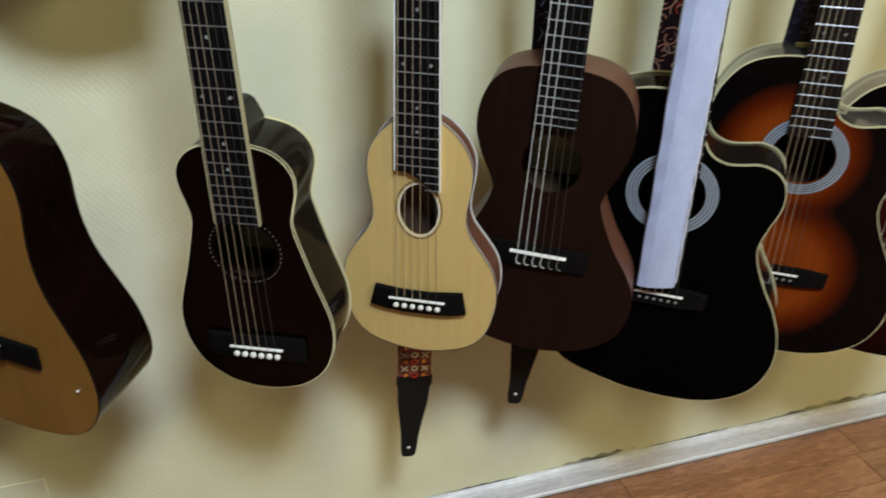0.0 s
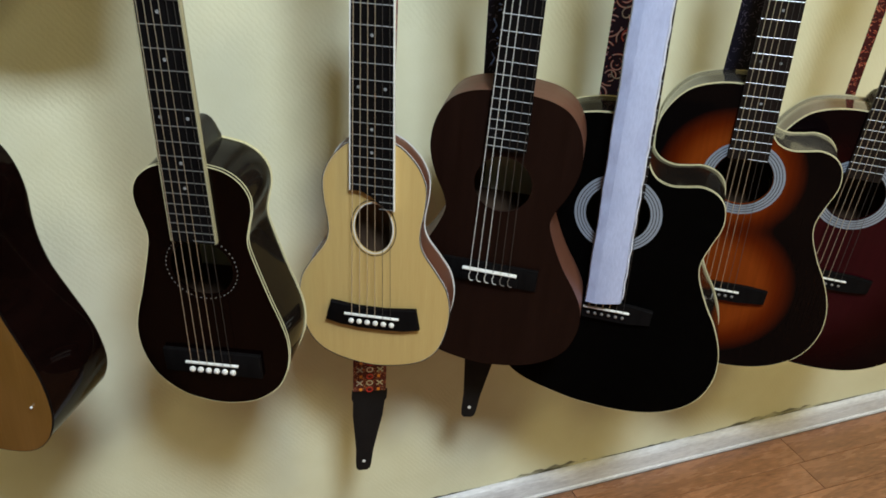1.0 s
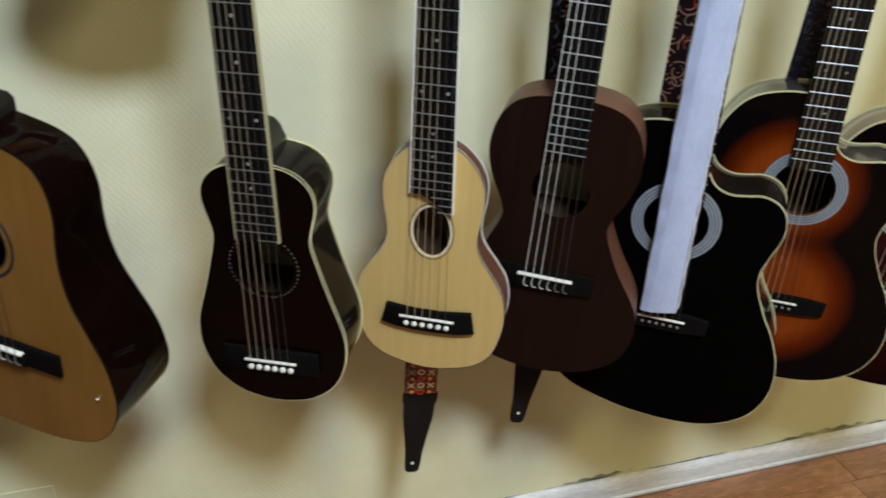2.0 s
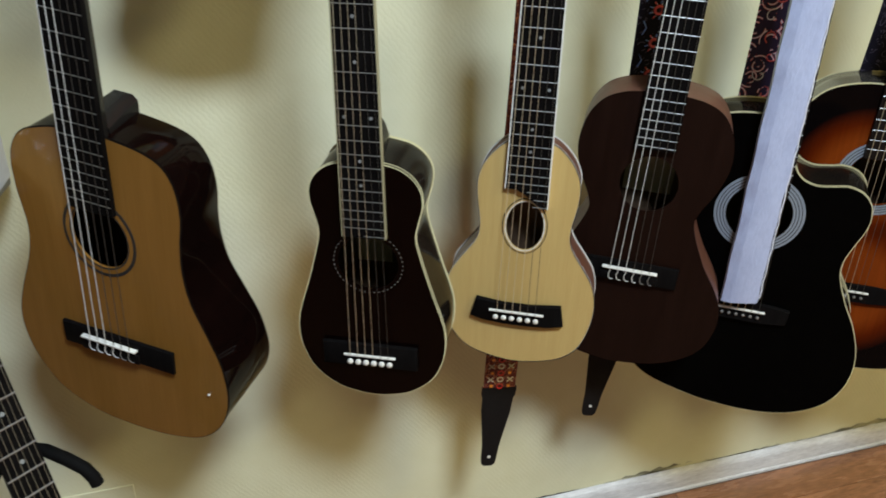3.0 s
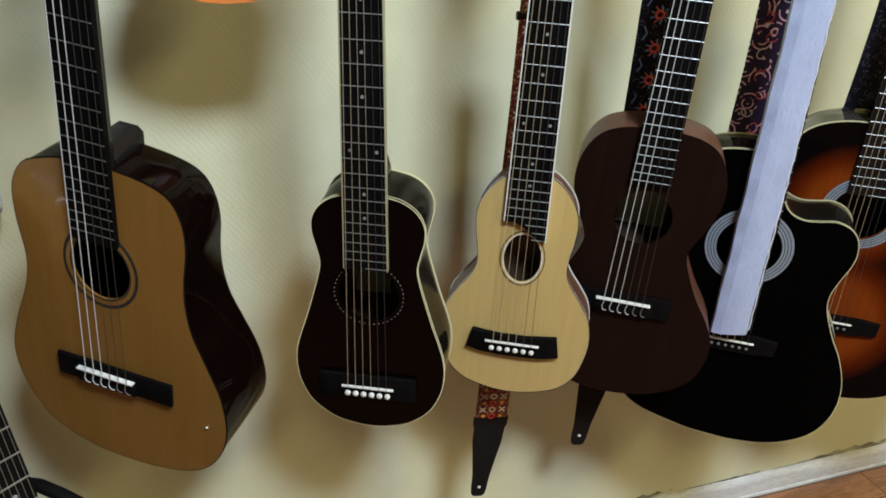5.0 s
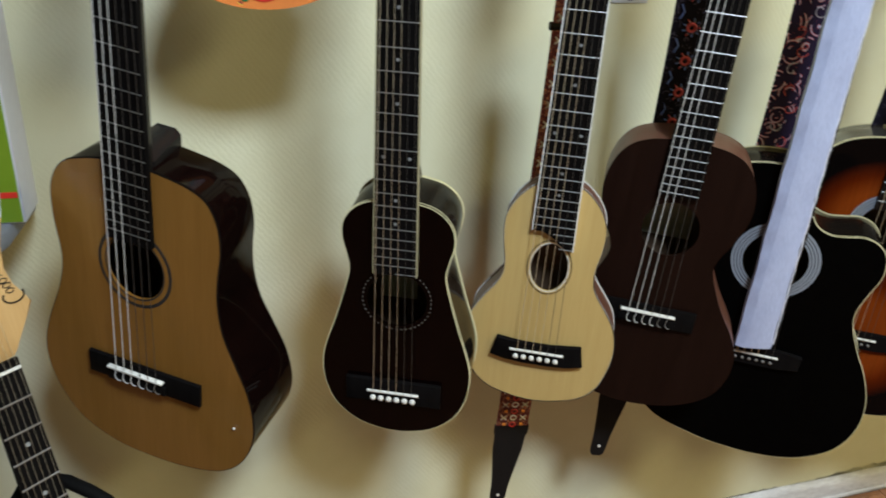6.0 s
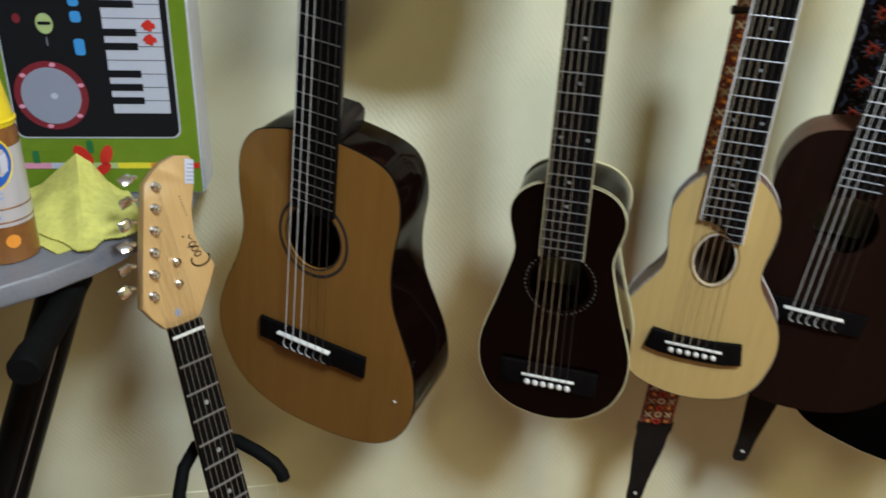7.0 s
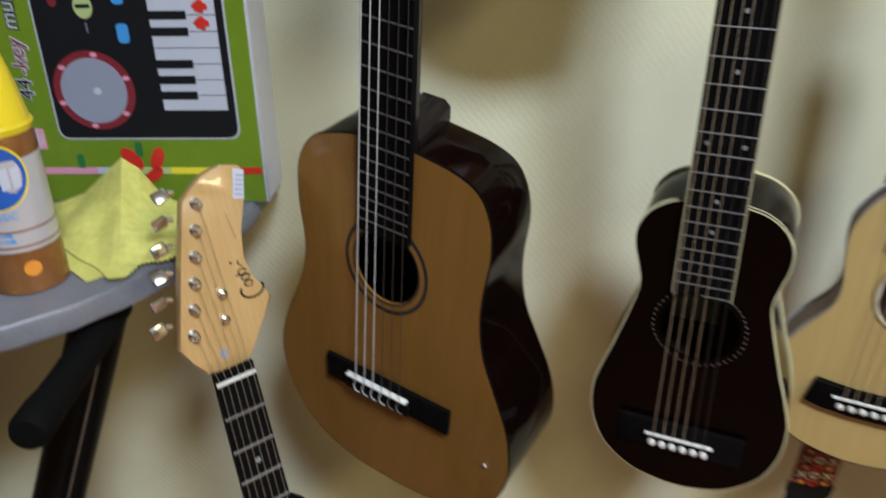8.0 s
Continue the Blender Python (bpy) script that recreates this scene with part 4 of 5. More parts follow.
def table():
    t = thing("display_table", "grey laminate display table with rounded corner on black trestle", "table", pose(0, 0, 0))
    edge = [(-1.15, 0.81), (-0.80, 0.824), (-0.72, 0.847), (-0.650, 0.882), (-0.606, 0.911), (-0.576, 0.947), (-0.550, 0.983), (-0.510, 1.050), (-0.478, 1.130), (-0.462, 1.262), (-1.15, 1.262)]
    bm = bmesh.new()
    a = [bm.verts.new((x, y, TABLE_Z - 0.026)) for x, y in edge]
    b = [bm.verts.new((x, y, TABLE_Z)) for x, y in edge]
    n = len(edge)
    lo, hi = bm.faces.new(a[::-1]), bm.faces.new(b)
    for i in range(n):
        bm.faces.new((a[i], a[(i + 1) % n], b[(i + 1) % n], b[i]))
    bmesh.ops.bevel(bm, geom=list(hi.edges) + list(lo.edges), offset=0.004, segments=2, affect="EDGES", profile=0.5)
    part("tabletop", bm, TABLE_GREY, t)
    leg = part("trestle_leg", tube_bm([(-0.611, 0.985, TABLE_Z - 0.026), (-0.716, 0.980, 0.68), (-0.983, 0.97, 0.0)], 0.021, 12), BLACK_METAL, t)
    part("trestle_leg", tube_bm([(-0.597, 1.00, TABLE_Z - 0.026), (-0.700, 0.995, 0.68), (-0.958, 0.98, 0.0)], 0.019, 10), BLACK_METAL, t)
    part("metal_strip", tube_bm([(-0.592, 0.972, TABLE_Z - 0.03), (-0.694, 0.967, 0.68), (-0.956, 0.957, 0.01)], 0.0009, 8), FRET_METAL, leg, "thin metal strip")
    for x in (-1.10, -0.98):
        part("table_leg", tube_bm([(x, 1.22, 0.0), (x, 1.22, TABLE_Z - 0.026)], 0.015, 12), BLACK_METAL, t)
    arm = part("trestle_arm", tube_bm([(-0.600, 1.00, 0.924), (-0.603, 0.90, 0.922), (-0.607, 0.83, 0.920)], 0.0165, 16), RUBBER, t)
    part("end_cap", tube_bm([(-0.607, 0.840, 0.920), (-0.608, 0.826, 0.920), (-0.609, 0.800, 0.920), (-0.609, 0.794, 0.920)], 0.024, 20, radii=[0.0165, 0.0180, 0.0180, 0.015]), RUBBER, arm, "rounded black rubber cap")


table()


def flat(points, y0, y1):
    return prism_bm(points, y0, y1)


def rounded(x0, x1, z0, z1, r):
    pts = []
    for cx, cz, a0 in ((x1 - r, z1 - r, 0), (x0 + r, z1 - r, 90), (x0 + r, z0 + r, 180), (x1 - r, z0 + r, 270)):
        pts += [(cx + r * math.cos(radians(a0 + k * 22.5)), cz + r * math.sin(radians(a0 + k * 22.5))) for k in range(5)]
    return pts


def toy_box():
    """A green carton for a toy keyboard, with its picture printed on the front."""
    b = thing("toy_carton", "green toy keyboard carton with printed front, upright on the table", "box", pose(-0.456, 1.150, TABLE_Z + 0.0005, 0, 0, -4.0))
    W, H, D = 0.42, 0.62, 0.075
    part("carton", box_bm(-W, 0.0, 0.0, D, 0.0, H, 0.0015, 1), CARD_WHITE, b, "white card sides")
    part("front_print", box_bm(-W + 0.002, -0.003, -0.0006, 0.001, 0.002, H - 0.002), CARD_GREEN, b, "bright green printed front", smooth=False)
    ink = lambda name, pts, mat, k=1, lab="": part(name, flat(pts, -0.0006 - 0.0005 * k, -0.0005), mat, b, lab, smooth=False)
    ink("panel_border", rounded(-0.238, -0.0245, 0.080, 0.56, 0.012), PRINT_WHITE, 1)
    ink("panel_print", rounded(-0.236, -0.0265, 0.082, 0.558, 0.011), PRINT_BLACK, 2)
    x0, x1, z0, pitch = -0.108, -0.035, 0.1145, 0.0178
    for k in range(22):
        z = z0 + pitch * k
        ink("white_key", [(x0, z + 0.0005), (x1, z + 0.0005), (x1, z + pitch - 0.0005), (x0, z + pitch - 0.0005)], PRINT_WHITE, 3)
        if (k + 1) % 7 not in (4, 0):
            ink("black_key", [(x0 - 0.0005, z + pitch * 0.74), (x0 + 0.041, z + pitch * 0.74), (x0 + 0.041, z + pitch * 1.26), (x0 - 0.0005, z + pitch * 1.26)], PRINT_BLACK, 4)
    for k in (5, 6):
        z = z0 + pitch * (k + 0.5)
        ink("red_spot", [(-0.051 + (0.0075 + 0.002 * math.sin(j * 2.6)) * math.cos(j * math.pi / 8), z + (0.0065 + 0.0015 * math.sin(j * 2.1)) * math.sin(j * math.pi / 8)) for j in range(16)], PRINT_RED, 5)
    cx, cz = -0.185, 0.138
    ink("jog_wheel_rim", ellipse(cx, cz, 0.0465, 0.0455, 40), PRINT_MAROON, 3)
    for k in range(6):
        a = radians(20 + 60 * k)
        ink("rim_spark", ellipse(cx + 0.0415 * math.cos(a), cz + 0.0415 * math.sin(a), 0.0040, 0.0028, 10), PRINT_PINK, 4)
    ink("jog_wheel", ellipse(cx, cz, 0.0375, 0.0375, 40), PRINT_GREY, 5)
    ink("jog_wheel_mark", ellipse(cx + 0.004, cz, 0.0045, 0.004, 12), PRINT_WHITE, 6)
    for z, h in ((0.202, 0.0105), (0.240, 0.007), (0.260, 0.007)):
        ink("blue_button", rounded(-0.1465, -0.1335, z - h, z + h, 0.004), PRINT_BLUE, 3)
    ink("lime_dial", ellipse(-0.179, 0.231, 0.0105, 0.013, 20), PRINT_LIME, 3)
    ink("lime_dial_slot", rounded(-0.187, -0.171, 0.2295, 0.2335, 0.0015), PRINT_BLACK, 4)
    ink("dial_stem", rounded(-0.1795, -0.1785, 0.203, 0.214, 0.0004), PRINT_GREY, 3)
    ink("red_button", ellipse(-0.212, 0.237, 0.005, 0.006, 14), PRINT_MAROON, 3)
    # rainbow line, a bow and leaves
    cols = [PRINT_PINK, PRINT_PINK, PRINT_PINK, PRINT_WHITE, PRINT_WHITE, PRINT_LIME, PRINT_LIME, PRINT_YELLOW, PRINT_YELLOW, PRINT_ORANGE, PRINT_RED, PRINT_RED]
    w = 0.262 / len(cols)
    for k, mat in enumerate(cols):
        x = -0.266 + w * k
        ink("rainbow_line", [(x, 0.037), (x + w - 0.0002, 0.037), (x + w - 0.0002, 0.045), (x, 0.045)], mat, 2)
    for x, z, a, s0 in ((-0.157, 0.056, 40, 1.0), (-0.127, 0.056, -20, 0.9), (-0.134, 0.036, -55, 0.8)):
        cc, ss = math.cos(radians(a)), math.sin(radians(a))
        ink("red_bow", [(x + s0 * (cc * u - ss * v), z + s0 * (ss * u + cc * v)) for u, v in ellipse(0, 0, 0.0085, 0.0165, 18)], PRINT_RED, 3)
    for x, z in ((-0.147, 0.068), (-0.219, 0.053)):
        ink("green_leaf", rounded(x - 0.004, x + 0.004, z - 0.009, z + 0.009, 0.002), PRINT_DARKGREEN, 2)
    ink("pink_stamp", rounded(-0.276, -0.256, 0.068, 0.093, 0.002), PRINT_PINK, 2)
    for k in range(4):
        ink("stamp_mark", rounded(-0.273 + 0.0042 * k, -0.271 + 0.0042 * k, 0.071 + 0.003 * (k % 2), 0.086 + 0.003 * (k % 3), 0.0004), PRINT_WHITE, 3)

    # writing up the margin
    def lettering(body, z, mat, grow):
        curve = bpy.data.curves.new("margin_text", "FONT")
        curve.body, curve.size, curve.extrude, curve.offset, curve.shear = body, 0.024, 0.0002, grow, 0.15
        text = new("margin_text", curve)
        me = bpy.data.meshes.new_from_object(text.evaluated_get(bpy.context.evaluated_depsgraph_get()))
        bpy.data.objects.remove(text)
        me.materials.clear()
        me.materials.append(mat)
        ob = part("margin_text", me, None, b, "slanted outlined lettering")
        ob.matrix_local = Matrix.Translation((-0.2560, -0.0014 if grow > 0.0005 else -0.0020, z)) @ pose(0, 0, 0, 90, 0, 0) @ pose(0, 0, 0, 0, 0, 90)

    for body, z, mat in (("44", 0.127, PRINT_BLACK), ("-key", 0.155, PRINT_MAROON)):
        lettering(body, z, PRINT_WHITE, 0.0012)
        lettering(body, z, mat, 0.0)
    lettering("mul", 0.206, PRINT_BLACK, 0.0012)
    lettering("mul", 0.206, PRINT_WHITE, 0.0)
    for k in range(3):
        z = 0.268 + 0.021 * k
        ink("text_bar", rounded(-0.272, -0.2535, z, z + 0.016, 0.002), PRINT_WHITE, 2)
        ink("text_bar_core", rounded(-0.2695, -0.256, z + 0.003, z + 0.013, 0.001), PRINT_BLACK, 3)


toy_box()


def spray_can():
    c = thing("spray_can", "yellow-capped furniture polish spray can with white and brown label", "spray can", pose(-0.664, 0.970, TABLE_Z, 0, 0, -8))
    R = 0.035
    part("base", lathe_bm([(R - 0.003, 0.0), (R, 0.002), (R, 0.040), (R, 0.046)], 40), CAN_BROWN, c)
    part("label_band", lathe_bm([(R + 0.0003, 0.046), (R + 0.0003, 0.135)], 40), CAN_WHITE, c, "white and brown printed band")
    part("shoulder", lathe_bm([(R, 0.135), (R, 0.150), (R - 0.002, 0.156)], 40), CAN_BROWN, c)
    cap = part("cap", lathe_bm([(R - 0.001, 0.156), (R, 0.158), (R - 0.002, 0.170), (R - 0.007, 0.200), (R - 0.013, 0.226), (R - 0.019, 0.238), (0.004, 0.243), (0.0, 0.243)], 40), CAN_YELLOW, c)
    part("cap_ridge", lathe_bm([(R, 0.160), (R + 0.0012, 0.162), (R, 0.164)], 40), CAN_YELLOW, cap)

    def decal(name, pts, mat, r, parent, lab=""):
        """A print wrapped on the can: x is the arc to the side, z the height."""
        bm = bmesh.new()
        loop = [bm.verts.new((r * math.sin(x / r), -r * math.cos(x / r), z)) for x, z in pts]
        mid = bm.verts.new((r * math.sin(sum(p[0] for p in pts) / len(pts) / r), -r * math.cos(sum(p[0] for p in pts) / len(pts) / r), sum(p[1] for p in pts) / len(pts)))
        for i in range(len(loop)):
            bm.faces.new((mid, loop[i], loop[(i + 1) % len(loop)]))
        return part(name, bm, mat, parent, lab, smooth=False)

    decal("badge_rim", ellipse(0.012, 0.121, 0.0310, 0.0325, 40), CAN_YELLOW, R + 0.0008, c)
    badge = decal("badge", ellipse(0.012, 0.121, 0.0290, 0.0305, 40), CAN_BLUE, R + 0.0013, c, "round blue badge with white bars")
    for k in range(5):
        x = -0.007 + 0.0098 * k
        decal("white_bar", [(x - 0.0036, 0.108), (x + 0.0036, 0.110), (x + 0.0036, 0.130), (x - 0.0036, 0.128)], PRINT_WHITE, R + 0.0018, badge)
    curve = bpy.data.curves.new("can_text", "FONT")
    curve.body, curve.size, curve.align_x = "CLASSIC", 0.0095, "CENTER"
    text = new("can_text", curve)
    me = bpy.data.meshes.new_from_object(text.evaluated_get(bpy.context.evaluated_depsgraph_get()))
    bpy.data.objects.remove(text)
    for v in me.vertices:
        u, w = (v.co.x + 0.008) / (R + 0.001), v.co.y
        v.co = ((R + 0.001) * math.sin(u), -(R + 0.001) * math.cos(u), 0.080 + w)
    me.materials.clear()
    me.materials.append(PRINT_BLUE)
    part("can_text", me, None, c, "blue lettering")
    for z, w in ((0.062, 0.011), (0.056, 0.012)):
        decal("text_bar", [(-0.006, z), (-0.006 + 2 * w, z), (-0.006 + 2 * w, z + 0.004), (-0.006, z + 0.004)], PRINT_BLUE, R + 0.0009, c)
    for z in (0.050, 0.066):
        part("brown_line", lathe_bm([(R + 0.0004, z), (R + 0.0008, z + 0.001), (R + 0.0004, z + 0.002)], 40), CAN_BROWN, c)
    decal("orange_fruit", ellipse(0.026, 0.028, 0.008, 0.008, 20), PRINT_ORANGE, R + 0.0009, c)


spray_can()


def cloth():
    """A soft dust cloth leaning on the carton and spread on the table, pinked along its edge, one corner folded under."""
    bm = bmesh.new()

    def sheet(crest, rim, n, m, lift, wave):
        def at(pts, s):
            s *= len(pts) - 1
            i = min(int(s), len(pts) - 2)
            return Vector(pts[i]).lerp(Vector(pts[i + 1]), s - i)

        rows = [[] for _ in range(m + 1)]
        for k in range(n + 1):
            peak, edge = at(crest, k / n), at(rim, k / n)
            out = 1 + 0.045 * noise.noise(Vector((k * 0.11, 0.5, 2.2))) + 0.016 * (1 if k % 2 else -1)
            for j in range(m + 1):
                f = j / m
                p = peak.lerp(Vector((edge.x, edge.y, TABLE_Z + lift)), f if j < m else f * out)
                soft = noise.noise(Vector((p.x * 11, p.y * 11, 3.1))) * 0.011 + noise.noise(Vector((p.x * 30, p.y * 24, 7.7))) * 0.0035
                p.z = TABLE_Z + lift + (peak.z - TABLE_Z - lift) * (1 - f) ** 1.25 + max(-0.001, soft + 0.004) * math.sin(math.pi * min(1.0, f * 0.94 + 0.03)) * wave
                rows[j].append(bm.verts.new(p))
        for r0, r1 in zip(rows, rows[1:]):
            for k in range(n):
                bm.faces.new((r0[k], r1[k], r1[k + 1], r0[k + 1]))

    top = [(-0.703, 1.132, 0.985), (-0.665, 1.131, 1.000), (-0.637, 1.130, 1.024), (-0.614, 1.130, 1.043), (-0.597, 1.130, 1.030), (-0.580, 1.129, 1.004), (-0.560, 1.129, 0.986)]
    rim = [(-0.706, 1.128), (-0.690, 1.094), (-0.660, 1.037), (-0.630, 1.004), (-0.604, 0.982), (-0.583, 0.958), (-0.569, 0.960), (-0.561, 0.984), (-0.543, 0.988), (-0.526, 1.010), (-0.524, 1.045), (-0.548, 1.120)]
    sheet(top, [(x, y, 0) for x, y in rim], 96, 22, 0.006, 1.5)
    sheet([(-0.66, 1.05, TABLE_Z + 0.003), (-0.62, 1.02, TABLE_Z + 0.003), (-0.59, 1.0, TABLE_Z + 0.003)], [(-0.664, 1.034, 0), (-0.640, 0.993, 0), (-0.607, 0.960, 0), (-0.588, 0.974, 0)], 26, 4, 0.0025, 0.1)
    bmesh.ops.recalc_face_normals(bm, faces=bm.faces[:])
    bmesh.ops.solidify(bm, geom=bm.faces[:], thickness=0.0012)
    tagged(part("dust_cloth", bm, CLOTH_YELLOW), "crumpled yellow dust cloth with pinked edge on the table", "cloth")


cloth()


# ---- electric guitar on a floor stand ----
M_ELECTRIC = placed((-0.468, 0.925, 0.886), 38.0, -15.0, 0.0, 0.0)


def electric_guitar():
    g = thing("electric_guitar", "electric guitar with maple headstock and dark fretboard on a stand", "guitar", M_ELECTRIC)
    # headstock: straight tuner edge, swept tip and pointed cheek
    right = [(22, 6), (29, 14), (36, 26), (45, 42), (61, 61), (55, 68), (44, 88), (40, 108), (46, 135), (57, 165), (64, 192)]
    left = [(60, 199), (42, 203), (22, 198), (8, 188), (-4, 178), (-12, 150), (-24, 109), (-36, 66), (-44, 39), (-34, 22), (-23, 6)]
    head = part("headstock", prism_bm(mm(right + left), 0.002, 0.016, 0.0018), MAPLE, g, "pale maple headstock")
    along = Vector((0.0400, 0, 0.139)).normalized()
    for k in range(6):
        p = Vector((-0.0275, 0, 0.050)) + along * 0.0257 * k
        post = part("tuner_post", tube_bm([(p.x, 0.002, p.z), (p.x, 0.0005, p.z), (p.x, -0.001, p.z), (p.x, -0.008, p.z), (p.x, -0.0095, p.z)], 0.005, 16, radii=[0.0058, 0.0058, 0.0036, 0.0038, 0.002]), CHROME, head)
        side = Vector((-along.z, 0, along.x))
        q = p + side * 0.0185 + along * 0.0095
        part("tuner_shaft", tube_bm([Vector((q.x, 0.010, q.z)), Vector((q.x, 0.010, q.z)) + side * 0.006], 0.0028, 10), CHROME, post)
        e = q + side * 0.006
        turn = 40 * math.sin(k * 2.1)
        part("tuner_button", box_bm(-0.0155, 0.0, -0.0028, 0.0028, -0.0066, 0.0066, 0.0024), CHROME, post, m=Matrix.Translation((e.x, 0.010, e.z)) @ pose(0, 0, 0, 0, -16, 0) @ pose(0, 0, 0, turn, 0, 0))
    for x, z in ((0.006, 0.055), (0.010, 0.081)):
        part("string_tree", tube_bm([(x, 0.002, z), (x, -0.001, z), (x, -0.004, z), (x, -0.005, z)], 0.004, 14, radii=[0.0042, 0.0042, 0.0046, 0.003]), CHROME, head)
    # loops and a swash in place of the maker's mark
    arc = lambda cx, cz, rx, rz, a0, a1: [(cx + rx * math.cos(radians(a0 + (a1 - a0) * j / 10)), 0.0018, cz + rz * math.sin(radians(a0 + (a1 - a0) * j / 10))) for j in range(11)]
    part("mark_swash", tube_bm(arc(0.0425, 0.0745, 0.0125, 0.0085, 150, 385), 0.0012, 6), INK, head, "dark swash of the maker's mark")
    for cx, cz in ((0.0405, 0.0815), (0.0385, 0.0885), (0.0365, 0.0950)):
        part("mark_loop", tube_bm(arc(cx, cz, 0.0046, 0.0028, 0, 330), 0.0008, 5), INK, head)
    part("mark_stroke", tube_bm([(0.0440, 0.0018, 0.0905), (0.0290, 0.0018, 0.0925)], 0.0007, 5), INK, head)
    part("mark_stroke", tube_bm([(0.0375, 0.0018, 0.101), (0.0335, 0.0018, 0.104), (0.0355, 0.0018, 0.107)], 0.0008, 5), INK, head)
    part("mark_dot", tube_bm([(0.0270, 0.0021, 0.107), (0.0270, 0.0014, 0.107)], 0.0014, 8), INK, head)
    for k in range(7):
        part("mark_bar", tube_bm([(0.0395 - 0.0006 * k, 0.0019, 0.130 + 0.004 * k), (0.0372 - 0.0006 * k, 0.0019, 0.1315 + 0.004 * k)], 0.0005, 4), INK, head)
    part("truss_plug", prism_bm(ellipse(-0.003, 0.021, 0.0042, 0.0050, 16), 0.0014, 0.0024), PRINT_GREY, head, "grey truss rod plug")
    part("serial_sticker", prism_bm(mm([(46, 168), (57, 165), (64, 193), (53, 197)]), 0.0012, 0.0022), PRINT_WHITE, head, "white barcode sticker")
    for k in range(5):
        z = 0.171 + 0.0045 * k
        part("sticker_bar", prism_bm([(0.0485 + 0.0014 * k, z), (0.0565 + 0.0014 * k, z - 0.002), (0.0568 + 0.0014 * k, z - 0.0005), (0.0488 + 0.0014 * k, z + 0.0015)], 0.0007, 0.0015), PRINT_GREY, head)
    # neck and dark fretboard
    n0, n1, low = 0.0215, 0.028, -0.46
    wide = lambda z: n0 + (n1 - n0) * (-z / -low)
    board = part("fretboard", prism_bm([(-n1, low), (n1, low), (n0, 0.006), (-n0, 0.006)], -0.005, 0.001), EBONY, g)
    part("nut", box_bm(-0.0213, 0.0213, -0.0070, -0.0045, -0.0075, -0.0035, 0.0006), BONE, g, "white nut")
    L = 0.700
    for k in range(1, 21):
        z = -L * (1 - 2 ** (-k / 12)) - 0.004
        part("fret", tube_bm([(-wide(z), -0.0052, z), (wide(z), -0.0052, z)], 0.0014, 6), FRET_METAL, board)
    for k in (3, 5, 7, 9, 15):
        z = -L * (1 - (2 ** (-k / 12) + 2 ** (-(k - 1) / 12)) / 2) - 0.004
        part("dot", prism_bm(ellipse(0, z, 0.003, 0.003, 14), -0.0056, -0.0045), PEARL, board)
    part("neck", prism_bm([(-n1 + 0.005, low - 0.05), (n1 - 0.005, low - 0.05), (n0 - 0.004, 0.01), (-n0 + 0.004, 0.01)], 0.0012, 0.019, 0.007), MAPLE, g)
    for k in range(6):
        f = k / 2.5 - 1
        tip = Vector((-0.0275, -0.006, 0.050)) + along * 0.0257 * k
        part("string", tube_bm([(f * 0.024, -0.0075, -0.60), (f * 0.0175, -0.0075, -0.005), tip], 0.00028, 5), STEEL_STRING, g)
    out = spline(mm([(30, -470), (75, -395), (105, -400), (100, -470), (110, -560), (150, -660), (120, -760), (0, -790), (-120, -760), (-155, -660), (-115, -560), (-120, -460), (-130, -380), (-95, -370), (-60, -440), (-30, -475)]), 6)
    part("body", prism_bm(out, 0.004, 0.046, 0.006), BLACK_GLOSS, g, "glossy black solid body")


electric_guitar()


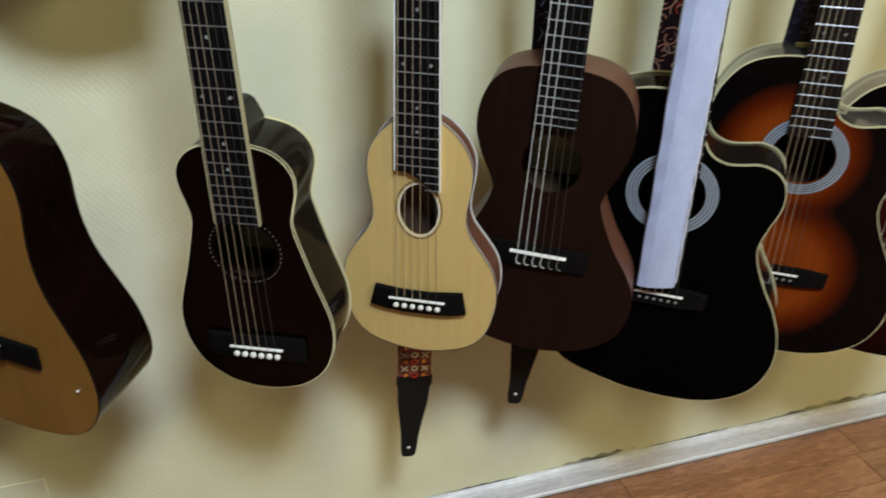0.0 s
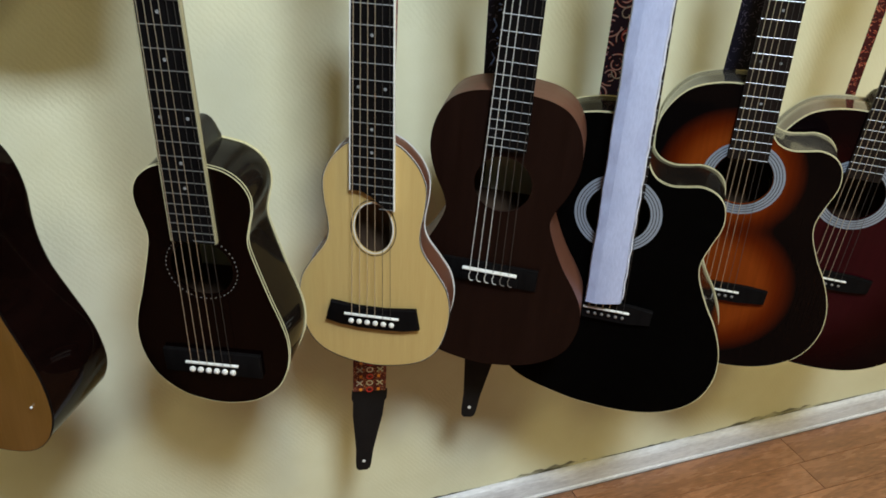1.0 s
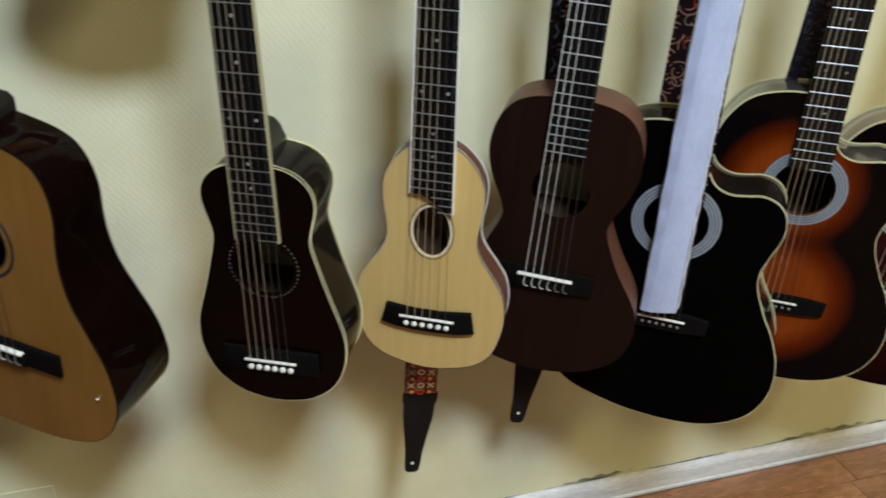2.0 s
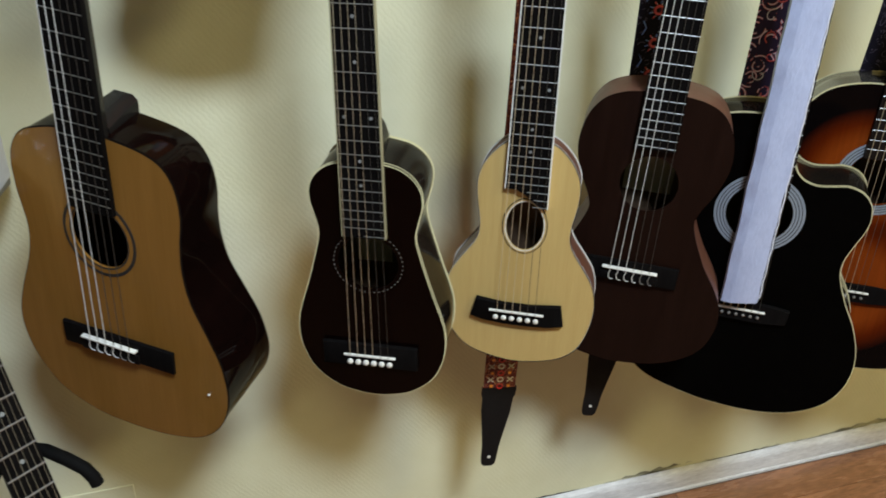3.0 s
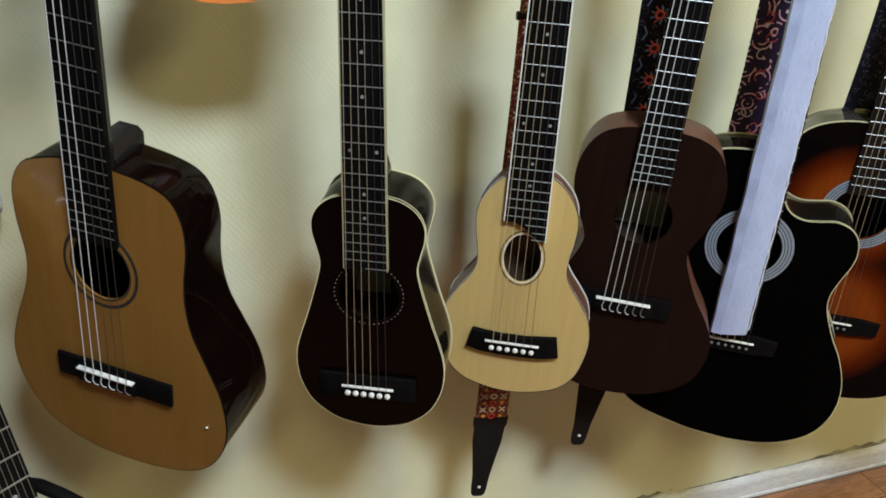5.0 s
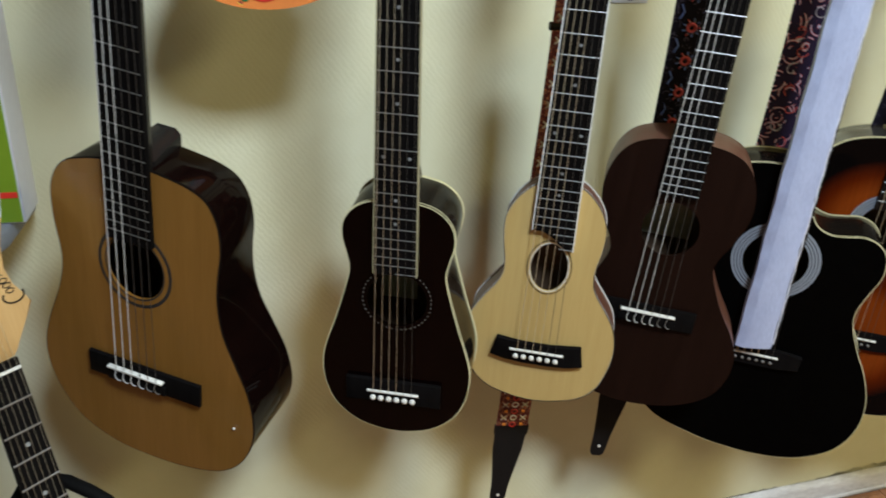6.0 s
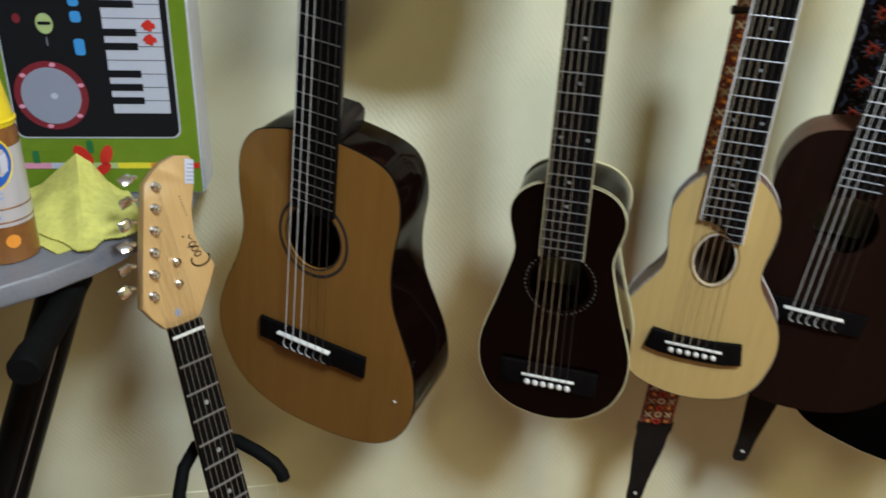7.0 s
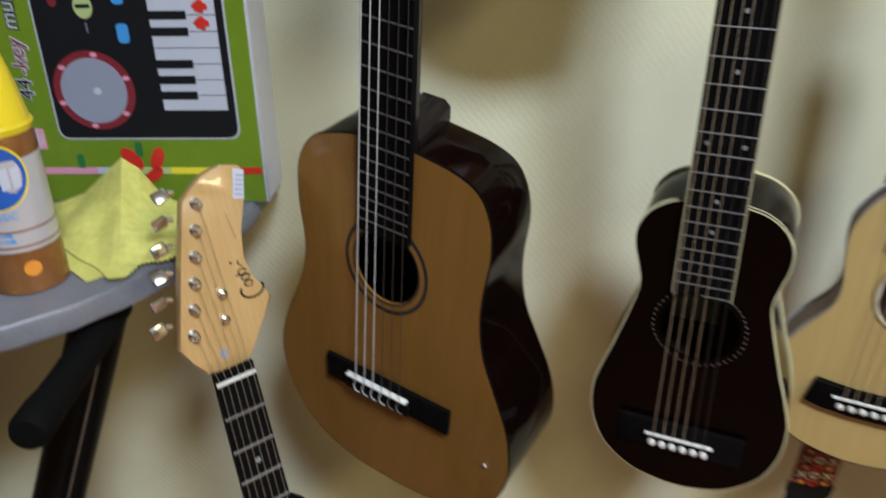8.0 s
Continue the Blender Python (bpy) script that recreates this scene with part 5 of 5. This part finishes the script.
def guitar_stand():
    p = M_ELECTRIC @ Vector((0, 0.02, -0.195))
    s = thing("guitar_stand", "black tubular guitar stand with padded neck yoke", "stand", Matrix.Translation((p.x, p.y, 0)) @ pose(0, 0, 0, 0, 0, 38.0))
    bpy.context.view_layer.update()
    z = p.z
    bend = [(-0.361, 0.880, 0.680), (-0.363, 0.881, 0.689), (-0.372, 0.886, 0.702), (-0.392, 0.897, 0.713), (-0.418, 0.915, 0.719), (-0.447, 0.931, 0.717), (-0.472, 0.925, 0.708), (-0.487, 0.905, 0.690), (-0.492, 0.880, 0.668), (-0.488, 0.865, 0.645)]
    back = s.matrix_world.inverted()
    part("yoke", tube_bm([back @ Vector(q) for q in bend], 0.0085, 14), RUBBER, s, "black foam-covered yoke")
    part("upright", tube_bm([back @ Vector(q) for q in ((-0.447, 0.931, 0.717), (-0.436, 0.925, 0.69), (-0.385, 0.860, 0.36), (-0.380, 0.854, 0.30))], 0.010, 12), BLACK_METAL, s)
    for x, y in ((-0.24, -0.16), (0.24, -0.16), (0.0, 0.24)):
        part("leg", tube_bm([back @ Vector((-0.382, 0.856, 0.33)), (x, y, 0.012), (x * 1.06, y * 1.06, 0.012)], 0.010, 10), BLACK_METAL, s)
    part("body_rest", tube_bm([(-0.14, -0.30, 0.15), (-0.14, -0.22, 0.10), (-0.1, 0.05, 0.12), (0.1, 0.05, 0.12), (0.14, -0.22, 0.10), (0.14, -0.30, 0.15)], 0.010, 10), RUBBER, s)


guitar_stand()


# ---- floor planks, piece by piece ----
def planks():
    rng = random.Random(9)
    far = bmesh.new()
    row, length = 0.094, 0.62
    for j in range(41):
        y1 = 1.262 - row * j
        x = X0 - (rng.random() * 0.5 if j else 0.0)
        while x < X1 - 0.01:
            a, w = max(x, X0), min(x + length, X1) - max(x, X0)
            if w > 0.02:
                if j < 24:
                    ob = part("plank", box_bm(0.0008, w - 0.0008, -row + 0.0008, -0.0008, -0.004, 0.0, 0.0008, 1), LAMINATE, FLOOR, smooth=False)
                    ob.location = (a, y1, rng.random() * 0.0003)
                else:
                    c = [far.verts.new((px, py, 0.0)) for px, py in ((a + 0.0008, y1 - row + 0.0008), (a + w - 0.0008, y1 - row + 0.0008), (a + w - 0.0008, y1 - 0.0008), (a + 0.0008, y1 - 0.0008))]
                    d = [far.verts.new((v.co.x, v.co.y, -0.004)) for v in c]
                    far.faces.new(c)
                    for k in range(4):
                        far.faces.new((d[k], d[(k + 1) % 4], c[(k + 1) % 4], c[k]))
            x += length
    part("far_planks", far, LAMINATE, FLOOR, smooth=False)


planks()
